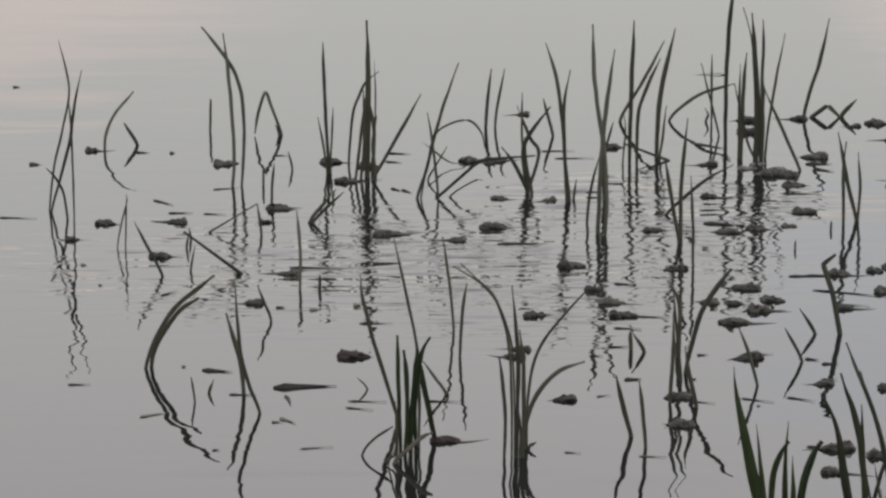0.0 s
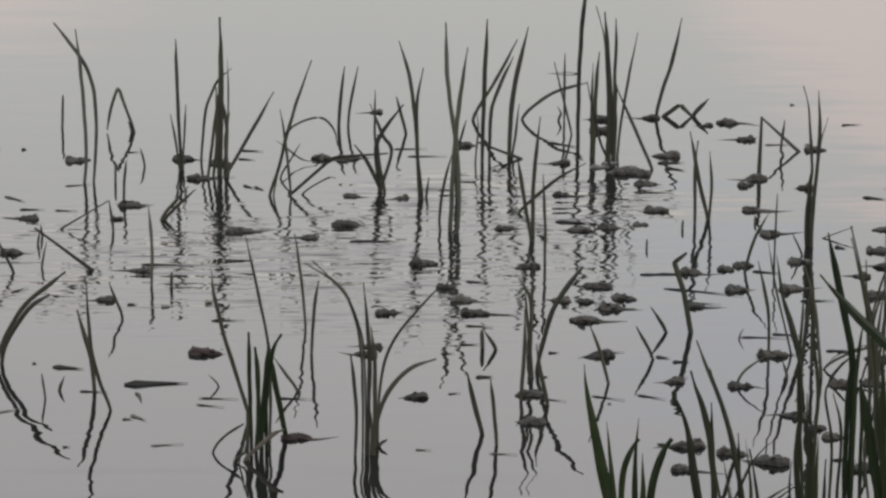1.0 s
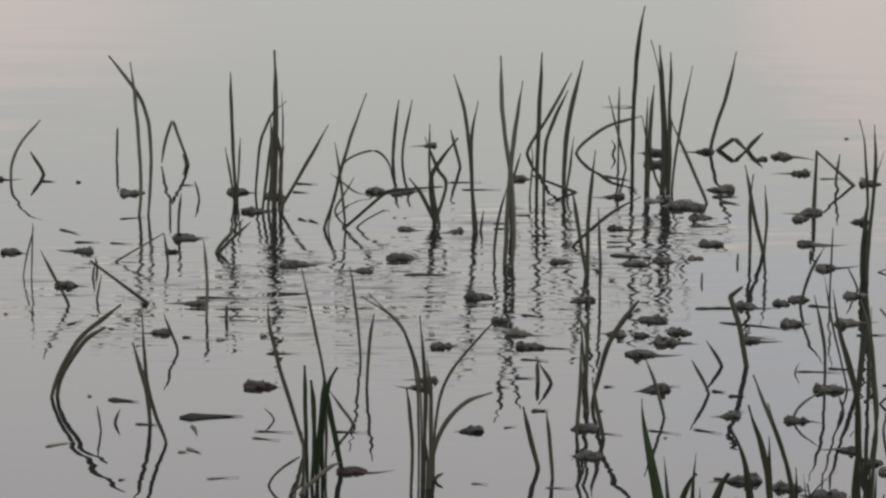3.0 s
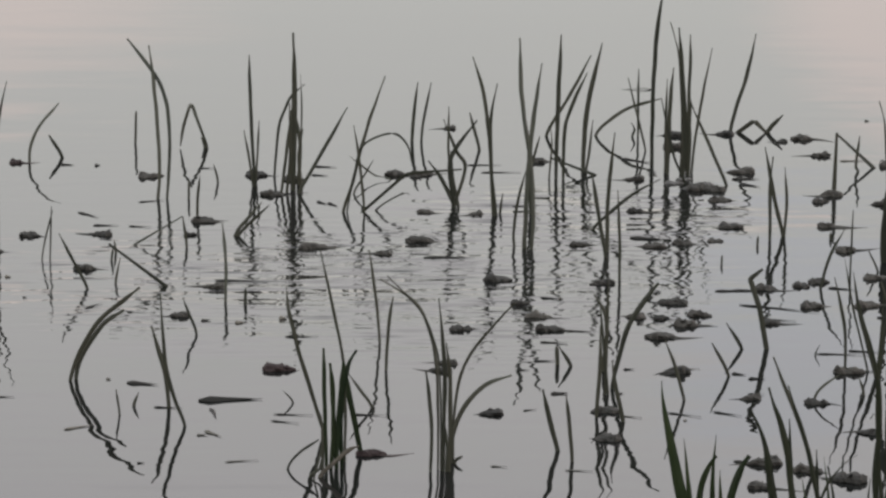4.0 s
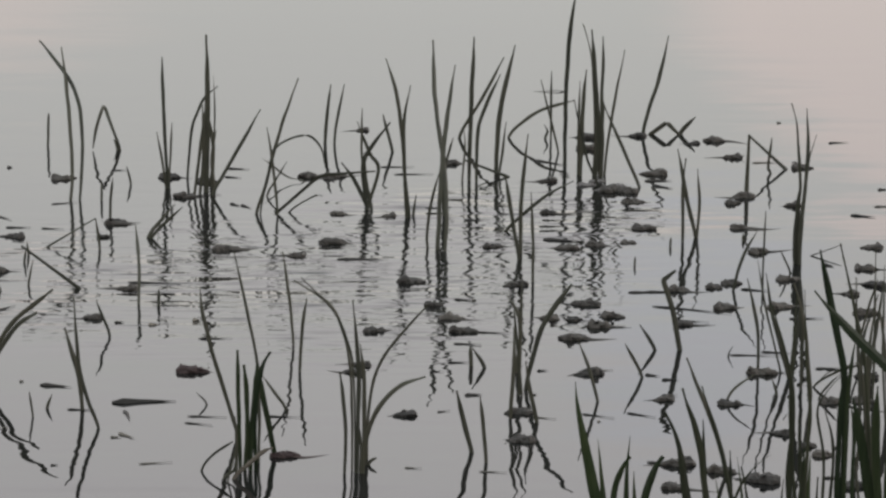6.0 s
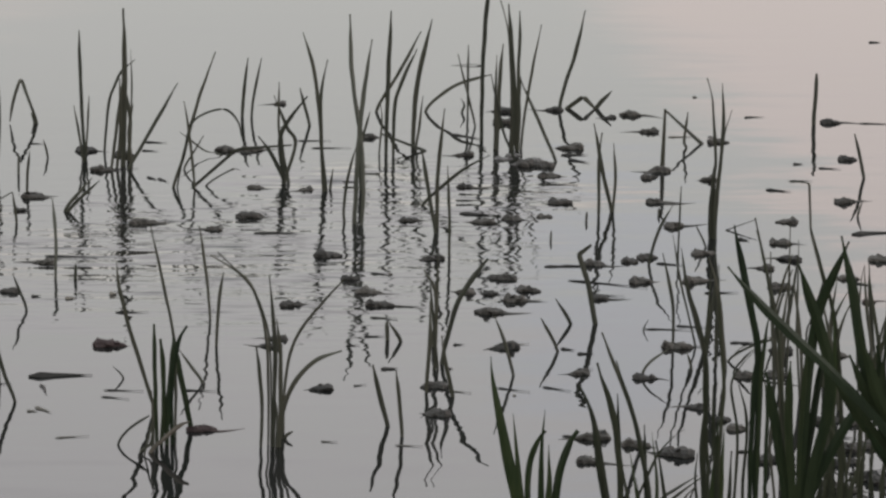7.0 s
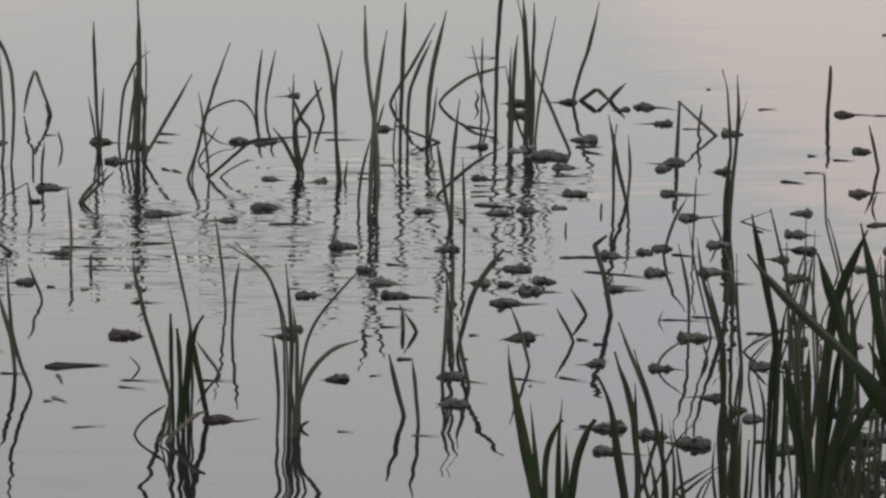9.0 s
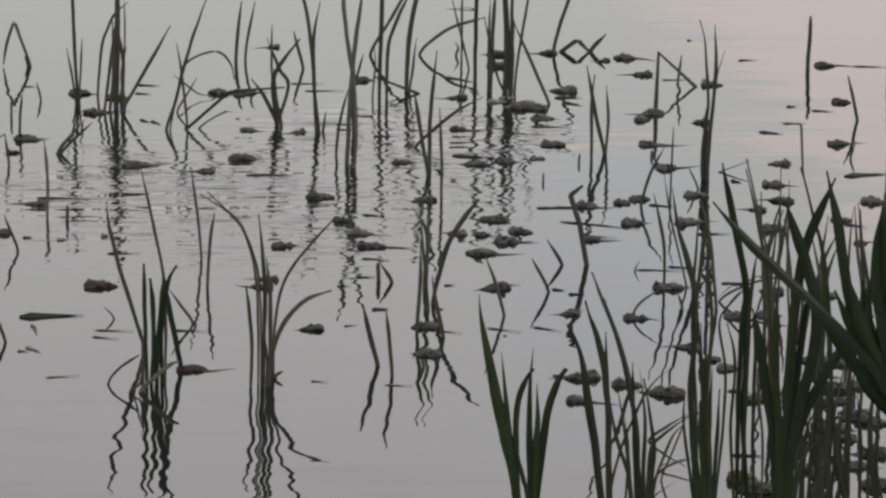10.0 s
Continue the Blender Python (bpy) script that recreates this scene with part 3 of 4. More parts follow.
reed(0.871, 12.401, 0.0074, (0.243, -14))
reed(0.846, 12.668, 0.0090, (0.025, 16), (0.025, -26))
reed(0.972, 13.649, 0.0081, (0.105, -90))
reed(1.167, 12.712, 0.0127, (0.083, 11), (0.116, 17), (0.141, 12))
reed(1.195, 12.754, 0.0167, (0.068, 54), (0.060, 136), crisp=True, tip=0.35, label="broken reed stem folded over into the water")
reed(1.292, 12.757, 0.0152, (0.077, 41))
p = plant("reed_clump", 1.150, 10.987, "group of dark reed stems in still water", "reed", "reed clumps")
blade(p, 0.0118, 0.016, 0.000, (0.120, -13), (0.140, -11))
blade(p, 0.0092, 0.020, 0.000, (0.101, 3), (0.097, -4))
blade(p, 0.0105, -0.027, -0.066, (0.161, -1), (0.080, 5))
reed(1.385, 11.650, 0.0153, (0.187, 1), crisp=True, tip=0.35, label="broken reed stem folded over into the water")
reed(1.560, 12.098, 0.0159, (0.162, -48), crisp=True, tip=0.35, label="broken reed stem folded over into the water")
reed(1.502, 12.027, 0.0086, (0.024, -17), (0.090, 6))
p = plant("reed_clump", 1.410, 10.613, "group of dark reed stems in still water", "reed", "reed clumps")
blade(p, 0.0091, -0.006, -0.000, (0.076, -2), (0.079, 3), (0.063, 4), (0.094, -4), (0.079, -6), (0.061, -15))
blade(p, 0.0106, 0.004, -0.008, (0.077, -2), (0.079, 5), (0.079, 5), (0.078, 3), (0.119, -2))
blade(p, 0.0061, 0.007, 0.008, (0.153, 2), (0.134, 4), (0.040, 14), (0.037, 15))
blade(p, 0.0137, -0.008, -0.000, (0.084, -2), (0.071, 5), (0.066, 5))
blade(p, 0.0076, 0.000, 0.000, (0.076, -2), (0.087, 4))
reed(1.965, 12.458, 0.0135, (0.166, 2), tip=0.35)
reed(1.976, 11.525, 0.0098, (0.139, -14))
reed(2.165, 12.108, 0.0132, (0.165, 3))
reed(1.628, 10.044, 0.0073, (0.133, -16), (0.135, -4), (0.058, -85), crisp=True, tip=0.35, label="broken reed stem folded over into the water")
reed(1.440, 9.538, 0.0081, (0.276, -14), crisp=True, tip=0.35, label="broken reed stem folded over into the water")
reed(1.460, 10.729, 0.0078, (0.092, 70), crisp=True, tip=0.35, label="broken reed stem folded over into the water")
reed(1.860, 10.928, 0.0066, (0.051, 17))
p = plant("reed_clump", 1.167, 9.288, "loose group of thin dark reed stems in still water", "reed", "reed clumps")
blade(p, 0.0079, -0.021, 0.000, (0.112, -2), (0.122, -12))
blade(p, 0.0078, 0.045, -0.060, (0.159, -15), (0.106, -10))
blade(p, 0.0101, 0.054, -0.030, (0.146, -16))
blade(p, 0.0099, 0.077, -0.238, (0.179, -7), (0.098, -15))
blade(p, 0.0099, 0.036, -0.179, (0.124, 5), (0.097, 7))
blade(p, 0.0056, 0.034, 0.000, (0.159, -14), (0.127, -11))
blade(p, 0.0088, 0.060, -0.179, (0.165, 0), (0.123, -4))
reed(1.193, 10.258, 0.0087, (0.095, 15), (0.078, 28))
reed(1.284, 10.370, 0.0062, (0.194, 1))
reed(1.373, 10.485, 0.0063, (0.069, -24))
reed(1.038, 8.982, 0.0065, (0.037, 27), (0.059, 54))
reed(1.163, 9.051, 0.0066, (0.043, -16))
reed(0.982, 9.538, 0.0138, (0.102, -11), (0.079, -18), (0.039, 53), crisp=True, label="broken reed stem folded over into the water")
reed(0.967, 8.329, 0.0101, (0.113, -17), (0.157, -22))
p = plant("reed_clump", 0.653, 10.674, "tall group of dark reed stems in still water", "reed", "reed clumps")
blade(p, 0.0129, 0.005, 0.080, (0.160, 0), (0.178, 5))
blade(p, 0.0115, -0.005, 0.000, (0.112, -9), (0.125, -10))
blade(p, 0.0087, 0.016, -0.307, (0.123, -1), (0.123, -3))
reed(0.634, 11.084, 0.0106, (0.147, 48), (0.095, 61))
p = plant("reed_clump", 0.574, 9.110, "group of dark reed leaves in still water", "reed", "reed clumps")
blade(p, 0.0101, -0.008, 0.179, (0.126, 3), (0.070, -27))
blade(p, 0.0121, 0.002, 0.000, (0.084, 12), (0.087, 17), (0.110, 35), tip=0.2)
blade(p, 0.0087, -0.017, -0.058, (0.164, 1), (0.108, 1))
blade(p, 0.0106, 0.009, -0.327, (0.079, -12), (0.067, -10))
blade(p, 0.0096, -0.049, -0.283, (0.107, 3), (0.106, 1))
blade(p, 0.0076, -0.010, -0.058, (0.110, -6), (0.122, -5))
reed(0.030, 9.591, 0.0080, (0.122, -5), (0.115, -8))
reed(0.045, 9.299, 0.0089, (0.100, 3), (0.084, 8))
p = plant("reed_clump", 0.172, 8.332, "dense clump of dark reed leaves in still water", "reed", "reed clumps")
blade(p, 0.0072, -0.016, 0.015, (0.121, 0), (0.100, -2), (0.082, -10), (0.073, -26), (0.092, -56), tip=0.2)
blade(p, 0.0048, -0.010, 0.005, (0.123, 0), (0.100, -2), (0.063, -11), (0.075, -24), (0.100, -44), tip=0.2)
blade(p, 0.0107, -0.005, -0.005, (0.125, 1), (0.112, -0), (0.087, -5), (0.062, -5))
blade(p, 0.0095, 0.008, -0.005, (0.125, 1), (0.087, -1), (0.075, -6))
blade(p, 0.0083, -0.032, -0.005, (0.088, 1), (0.075, -4), (0.060, -7), tip=0.2)
blade(p, 0.0108, 0.013, 0.069, (0.070, 5), (0.066, 23), (0.062, 45), (0.059, 71), tip=0.2)
blade(p, 0.0073, 0.019, 0.119, (0.095, 1), (0.096, 9), (0.080, 29), (0.117, 41), tip=0.2)
blade(p, 0.0060, 0.002, -0.005, (0.063, 1), (0.051, -7))
blade(p, 0.0072, 0.021, 0.069, (0.024, 46), tip=0.35)
p = plant("reed_clump", -0.065, 8.351, "dense clump of green and withered reed leaves in still water", "reed", "reed clumps")
blade(p, 0.0108, -0.020, 0.024, (0.101, -1), (0.075, -2), (0.084, -1), mat=IRIS, tip=0.2)
blade(p, 0.0108, -0.010, -0.000, (0.082, 4), (0.088, -1), (0.066, -5), mat=IRIS, tip=0.2)
blade(p, 0.0134, 0.002, 0.000, (0.107, 2), (0.076, 6), (0.054, 4), mat=IRIS, tip=0.2)
blade(p, 0.0114, 0.013, 0.000, (0.107, -1), (0.063, 4), (0.064, 11), (0.038, 28), mat=IRIS, tip=0.2)
blade(p, 0.0133, 0.054, 0.125, (0.058, -10), (0.072, -12), (0.064, -10), mat=IRIS, tip=0.2)
blade(p, 0.0077, 0.077, 0.565, (0.049, -32), (0.046, -35))
blade(p, 0.0072, 0.019, 0.064, (0.104, 1), (0.114, -2), (0.102, -10), (0.089, -12), (0.070, -12))
blade(p, 0.0060, -0.103, -0.001, (0.043, 35), (0.051, 55), tip=0.2)
blade(p, 0.0047, -0.045, -0.097, (0.045, 13), (0.044, 11))
blade(p, 0.0059, -0.055, -0.073, (0.029, 49), (0.032, 9))
blade(p, 0.0107, -0.033, -0.073, (0.043, 43), (0.044, 50), (0.023, 68), mat=PALE, tip=0.2)
blade(p, 0.0072, -0.029, -0.000, (0.057, 1), (0.063, -3))
reed(-0.095, 8.657, 0.0105, (0.036, -13), (0.150, -17), (0.100, -14), (0.065, -6))
p = plant("reed_clump", 0.433, 8.468, "pair of short dark reed leaves in still water", "reed", "reed clumps")
blade(p, 0.0113, -0.011, 0.041, (0.066, -14), (0.080, -13))
blade(p, 0.0092, 0.017, -0.051, (0.087, -5), (0.064, -6))
reed(0.491, 9.344, 0.0092, (0.058, -32))
reed(0.459, 9.362, 0.0105, (0.046, -2), tip=0.35)
reed(0.921, 9.538, 0.0092, (0.076, -32))
reed(0.863, 9.240, 0.0078, (0.094, -27))
reed(0.738, 8.994, 0.0098, (0.085, -16), (0.066, -21))
p = plant("reed_tuft", 0.664, 7.390, "tuft of fresh green reed leaves growing in the water", "reed", "green tufts")
blade(p, 0.0244, -0.016, 0.000, (0.075, -9), (0.104, -13), (0.104, -12), (0.102, -11), (0.039, -6), mat=GREEN)
blade(p, 0.0138, -0.020, 0.000, (0.108, -6), (0.114, -6), (0.088, -6), mat=GREEN)
blade(p, 0.0138, -0.013, 0.000, (0.119, -4), (0.085, 2), (0.051, 18), (0.024, 36), mat=GREEN, tip=0.2)
blade(p, 0.0127, 0.009, -0.000, (0.119, -2), (0.101, -1), (0.099, 3), mat=GREEN)
blade(p, 0.0148, 0.016, -0.000, (0.119, 1), (0.056, 1), (0.073, -2), mat=GREEN)
blade(p, 0.0159, 0.020, -0.000, (0.097, 5), (0.091, 7), (0.061, 18), (0.031, 33), mat=GREEN, tip=0.2)
blade(p, 0.0085, 0.005, -0.000, (0.064, -11), (0.072, -19), mat=GREEN)
blade(p, 0.0074, 0.013, -0.000, (0.055, -21), (0.057, -9), mat=GREEN)
p = plant("reed_clump", 0.850, 7.271, "dense group of green reed stems in the water", "reed", "reed clumps")
blade(p, 0.0177, -0.046, 0.001, (0.085, -7), (0.090, -8), (0.068, -10), (0.050, -9), (0.040, -12), (0.035, -19), (0.034, -28), mat=DARK_REED)
blade(p, 0.0125, -0.036, 0.000, (0.084, -2), (0.078, -1), (0.067, -2), (0.056, -6), (0.045, -10), (0.046, -16), (0.041, -21), (0.029, -16), mat=DARK_REED)
blade(p, 0.0073, -0.030, 0.000, (0.140, -3), (0.111, -3), (0.124, -3), mat=DARK_REED)
blade(p, 0.0083, 0.013, -0.000, (0.090, -8), (0.059, -18), (0.046, -16), (0.062, -9), mat=DARK_REED)
blade(p, 0.0073, 0.007, -0.000, (0.129, -4), (0.085, -9), (0.062, -10), mat=GREEN)
blade(p, 0.0083, 0.018, -0.000, (0.118, -3), (0.111, -3), (0.086, -2), mat=DARK_REED)
blade(p, 0.0104, 0.026, -0.000, (0.096, -4), (0.084, -4), (0.068, -10), (0.057, -13), (0.061, -16), (0.049, -19), (0.037, -18), mat=DARK_REED)
blade(p, 0.0104, 0.033, -0.000, (0.095, -3), (0.089, 1), (0.067, -4), (0.050, -8), mat=GREEN)
blade(p, 0.0083, 0.046, -0.001, (0.084, -1), (0.056, 3), (0.056, -7), (0.056, -9), (0.036, -13), mat=DARK_REED)
blade(p, 0.0063, -0.039, 0.000, (0.079, 5), (0.057, 13), (0.050, 18), (0.039, 23), (0.043, 24), (0.039, 38), (0.033, 53), mat=DARK_REED)
blade(p, 0.0083, 0.038, -0.000, (0.084, 0), (0.067, 4), (0.025, 38), (0.033, 50), (0.035, 51), mat=DARK_REED)
blade(p, 0.0052, 0.043, -0.001, (0.085, 6), (0.044, 17), (0.048, 21), (0.035, 41))
blade(p, 0.0052, 0.033, -0.000, (0.080, 11), (0.032, 31), (0.036, 64), (0.040, 77))
blade(p, 0.0042, 0.041, -0.001, (0.051, 11), (0.024, 49), (0.027, 57))
blade(p, 0.0063, -0.007, 0.000, (0.084, 3), (0.067, 1), (0.059, -9), mat=DARK_REED)
p = plant("reed_clump", 0.993, 7.269, "dense group of tall green reed leaves in the water", "reed", "reed clumps")
blade(p, 0.0094, 0.001, -0.000, (0.064, -6), (0.099, -8), (0.100, -4), (0.100, 2), (0.088, -3), (0.074, -14), (0.080, -16), mat=DARK_REED)
blade(p, 0.0063, -0.006, 0.000, (0.064, -3), (0.187, -3), (0.155, -4), (0.120, 2), (0.091, 3), mat=DARK_REED)
blade(p, 0.0073, 0.009, -0.000, (0.064, -2), (0.120, -2), (0.133, 1), (0.088, 1), (0.099, -6), (0.129, -3), mat=DARK_REED)
blade(p, 0.0136, 0.006, -0.000, (0.064, -3), (0.121, -4), (0.089, 3), (0.066, -0), mat=GREEN)
blade(p, 0.0114, -0.008, 0.000, (0.064, -4), (0.121, -5), (0.089, -4), (0.088, 3), mat=DARK_REED)
blade(p, 0.0114, 0.017, -0.000, (0.064, -3), (0.099, -3), (0.089, 1), (0.067, 2), mat=GREEN)
blade(p, 0.0083, 0.019, -0.000, (0.064, 1), (0.098, 2), (0.106, 1), mat=DARK_REED)
blade(p, 0.0063, -0.013, 0.000, (0.064, -7), (0.077, -9), (0.067, -7), (0.055, 3), mat=DARK_REED)
blade(p, 0.0094, 0.011, -0.000, (0.064, -3), (0.144, -4), (0.112, -4), (0.078, -3), mat=DARK_REED)
blade(p, 0.0063, 0.024, -0.000, (0.064, 2), (0.144, 4), (0.100, -0), (0.083, -9), (0.043, 25), (0.041, 41), mat=DARK_REED)
reed(0.956, 7.871, 0.0068, (0.047, 51), (0.049, 59))
reed(0.952, 7.654, 0.0055, (0.043, 66), (0.047, 77))
reed(0.948, 7.570, 0.0054, (0.062, 20), (0.072, 21))
p = plant("flag_iris", 1.070, 7.268, "clump of upright broad flag leaves in shallow water", "water plant", "broad-leaved plants")
blade(p, 0.0138, 0.011, -0.000, (0.060, -4), (0.081, -5), (0.112, -1), (0.111, 1), (0.110, -3), (0.112, -12), (0.117, -12), mat=IRIS)
blade(p, 0.0104, -0.010, 0.000, (0.060, -1), (0.103, -1), (0.100, -0), (0.099, 1), (0.088, 3), mat=IRIS)
blade(p, 0.0094, 0.022, -0.000, (0.060, -2), (0.125, -2), (0.088, -0), (0.088, -0), (0.045, -9), mat=IRIS)
blade(p, 0.0073, -0.003, 0.000, (0.060, 0), (0.191, 1), (0.155, -0), (0.087, 4), (0.044, 8), mat=IRIS)
p = plant("flag_iris", 1.054, 6.596, "large fan of broad dark green flag leaves in shallow water", "water plant", "broad-leaved plants")
blade(p, 0.0161, -0.006, 0.000, (0.251, -3), (0.094, -5), (0.102, -10), (0.081, -10), (0.056, -13), mat=IRIS)
blade(p, 0.0142, -0.002, 0.000, (0.251, -3), (0.114, -3), (0.101, -5), (0.080, -2), (0.060, 0), mat=IRIS)
blade(p, 0.0142, 0.000, 0.000, (0.251, -2), (0.114, -0), (0.101, 0), (0.080, 2), (0.080, 2), mat=IRIS)
blade(p, 0.0152, 0.002, -0.000, (0.250, -2), (0.104, 2), (0.122, 7), (0.091, 7), (0.070, 8), mat=IRIS)
blade(p, 0.0199, 0.001, -0.000, (0.251, -2), (0.134, 1), (0.121, 1), (0.090, 3), (0.085, 7), (0.078, 18), (0.064, 23), mat=IRIS)
blade(p, 0.0199, 0.004, -0.000, (0.250, -1), (0.134, 5), (0.123, 11), (0.080, 2), (0.067, -15), (0.069, -20), (0.063, -20), mat=IRIS)
blade(p, 0.0171, 0.006, -0.000, (0.250, -2), (0.105, 8), (0.088, 23), (0.086, 30), (0.075, 43), mat=IRIS)
blade(p, 0.0114, -0.008, 0.000, (0.251, -3), (0.104, -5), (0.081, -6), (0.061, -9), mat=IRIS)
blade(p, 0.0114, 0.004, -0.000, (0.250, -2), (0.084, 5), (0.062, 11), (0.043, 22), mat=IRIS)
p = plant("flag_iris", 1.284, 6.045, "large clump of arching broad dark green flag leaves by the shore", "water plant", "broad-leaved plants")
blade(p, 0.0180, -0.018, 0.000, (0.386, -10), (0.137, -18), (0.105, -29), (0.071, -39), (0.078, -45), (0.057, -47), (0.069, -47), (0.066, -44), (0.055, -40), mat=IRIS)
blade(p, 0.0199, -0.016, 0.000, (0.381, -6), (0.156, -30), (0.072, -39), (0.078, -37), (0.084, -36), mat=IRIS)
blade(p, 0.0199, -0.013, 0.000, (0.383, -7), (0.185, -25), (0.078, -34), (0.065, -31), (0.071, -26), mat=IRIS)
blade(p, 0.0171, -0.010, 0.000, (0.389, -13), (0.155, -16), (0.102, -25), (0.080, -23), (0.075, -12), (0.078, -10), (0.077, -13), mat=IRIS)
blade(p, 0.0199, -0.007, 0.000, (0.387, -11), (0.155, -16), (0.117, -19), (0.094, -13), (0.073, -3), (0.073, 5), mat=IRIS)
blade(p, 0.0199, -0.005, 0.000, (0.385, -10), (0.150, -21), (0.103, -26), (0.062, -28), (0.058, -18), (0.053, -19), mat=IRIS)
blade(p, 0.0214, -0.002, 0.000, (0.384, -9), (0.159, -20), (0.096, -30), (0.069, -22), (0.074, -10), mat=IRIS)
blade(p, 0.0214, 0.001, -0.000, (0.384, -9), (0.123, -24), (0.081, -36), (0.063, -28), (0.083, -8), mat=IRIS)
blade(p, 0.0214, 0.004, -0.000, (0.385, -9), (0.131, -22), (0.093, -26), (0.077, -17), (0.074, -9), mat=IRIS)
blade(p, 0.0214, 0.006, -0.000, (0.386, -10), (0.155, -16), (0.118, -20), (0.094, -12), (0.091, -5), mat=IRIS)
blade(p, 0.0199, 0.009, -0.000, (0.386, -10), (0.195, -17), (0.135, -17), (0.102, -9), (0.136, 1), mat=IRIS)
blade(p, 0.0199, 0.012, -0.000, (0.388, -12), (0.132, -23), (0.062, -42), (0.051, -44), (0.054, -32), mat=IRIS)
blade(p, 0.0185, 0.015, -0.000, (0.389, -13), (0.125, -15), (0.118, -20), (0.085, -13), (0.082, 3), mat=IRIS)
blade(p, 0.0185, 0.017, -0.000, (0.392, -14), (0.167, -19), (0.094, -27), (0.067, -16), (0.064, -0), mat=IRIS)
p = plant("reed_clump", 1.312, 7.959, "slender green reed leaves standing among broad flag leaves", "reed", "reed clumps")
blade(p, 0.0091, 0.038, -0.000, (0.170, -3), (0.145, -5), (0.092, -11), (0.054, -18), (0.062, -16), (0.050, -17), mat=DARK_REED)
blade(p, 0.0114, 0.014, -0.000, (0.170, -1), (0.097, 1), (0.072, -4), (0.078, -6), mat=GREEN)
blade(p, 0.0103, 0.000, 0.000, (0.194, 2), (0.121, 3), (0.055, 13), (0.048, 24))
blade(p, 0.0091, -0.076, 0.001, (0.147, -5), (0.097, -6), (0.091, -5), (0.074, -13), (0.089, -13), (0.069, -15), mat=DARK_REED)
blade(p, 0.0080, 0.095, -0.001, (0.170, 2), (0.121, 2), (0.085, -8), (0.061, -9), (0.046, -6), mat=DARK_REED)
blade(p, 0.0091, -0.093, 0.001, (0.194, -1), (0.132, -1), (0.060, 4), (0.066, 7))
blade(p, 0.0126, 0.069, -0.001, (0.170, 1), (0.061, 7), (0.050, 17), (0.065, 23), (0.068, 15), mat=DARK_REED)
blade(p, 0.0046, -0.095, 0.001, (0.194, -2), (0.109, -5), (0.031, -28), (0.031, -112), (0.030, -104), (0.037, -131))
p = plant("reed_clump", 1.241, 7.266, "thicket of dark withered reed stems by the shore", "reed", "reed clumps")
blade(p, 0.0073, -0.057, 0.001, (0.051, 0), (0.090, 1), (0.090, 6), mat=DARK_REED)
blade(p, 0.0073, -0.024, 0.000, (0.051, -3), (0.090, -3), (0.111, 4), mat=DARK_REED)
blade(p, 0.0073, -0.002, 0.000, (0.046, 1), (0.106, 2), (0.112, -5), (0.057, -11), mat=DARK_REED)
blade(p, 0.0083, 0.033, -0.000, (0.046, -3), (0.106, -3), (0.101, 3), (0.056, 5), mat=DARK_REED)
blade(p, 0.0062, 0.012, -0.000, (0.052, -12), (0.072, -21), (0.066, -33), (0.036, -39), mat=DARK_REED)
blade(p, 0.0063, 0.041, -0.000, (0.047, -12), (0.066, -22), (0.058, -39), mat=DARK_REED)
blade(p, 0.0073, 0.070, -0.001, (0.051, -1), (0.090, -0), (0.090, 3), mat=DARK_REED)
blade(p, 0.0072, -0.035, 0.000, (0.051, -5), (0.057, -6), (0.067, 6), mat=DARK_REED)
blade(p, 0.0083, 0.015, -0.000, (0.051, -1), (0.090, -0), (0.078, -5), mat=DARK_REED)
blade(p, 0.0062, 0.107, -0.001, (0.052, -11), (0.059, -15), (0.053, -32), (0.041, -66), mat=DARK_REED)
blade(p, 0.0083, 0.092, -0.001, (0.046, -3), (0.095, -4), (0.089, 2), mat=DARK_REED)
blade(p, 0.0083, 0.054, -0.001, (0.051, -1), (0.112, -1), (0.101, -6), mat=DARK_REED)
p = plant("reed_clump", 1.452, 8.986, "loose group of thin dark reed stems rising from shallow water", "reed", "reed clumps")
blade(p, 0.0075, -0.135, -0.225, (0.106, -2), (0.119, -4), (0.118, -2))
blade(p, 0.0064, -0.072, 0.000, (0.122, 0), (0.122, -1), (0.121, -1))
blade(p, 0.0076, -0.099, -0.114, (0.107, 1), (0.108, 7), (0.054, 12))
blade(p, 0.0063, -0.075, -0.225, (0.159, -4), (0.105, -0), (0.105, 0))
blade(p, 0.0088, -0.005, -0.225, (0.106, -3), (0.106, 2), (0.079, 6))
blade(p, 0.0076, -0.004, -0.114, (0.108, 2), (0.069, 16), (0.059, 25))
blade(p, 0.0087, -0.003, -0.334, (0.105, -5), (0.094, -13), (0.080, -11))
blade(p, 0.0076, 0.106, -0.170, (0.121, -6), (0.094, -8), (0.086, -5))
blade(p, 0.0063, 0.061, -0.225, (0.133, -3), (0.132, 2), (0.047, 9))
blade(p, 0.0077, 0.134, -0.000, (0.082, 7), (0.063, 13))
blade(p, 0.0075, -0.057, -0.225, (0.080, 6), (0.080, -4))
p = plant("reed_clump", 1.230, 7.266, "thicket of thin dark reed stems at the water's edge", "reed", "reed clumps")
blade(p, 0.0081, -0.014, 0.000, (0.057, -1), (0.128, -1), (0.123, -4), mat=DARK_REED)
blade(p, 0.0081, 0.007, -0.000, (0.058, -3), (0.118, -4), (0.133, 2), mat=DARK_REED)
blade(p, 0.0081, 0.043, -0.001, (0.052, -1), (0.123, -1), (0.111, 3), mat=DARK_REED)
blade(p, 0.0072, -0.052, 0.001, (0.063, 2), (0.112, 3), (0.072, 21), mat=DARK_REED)
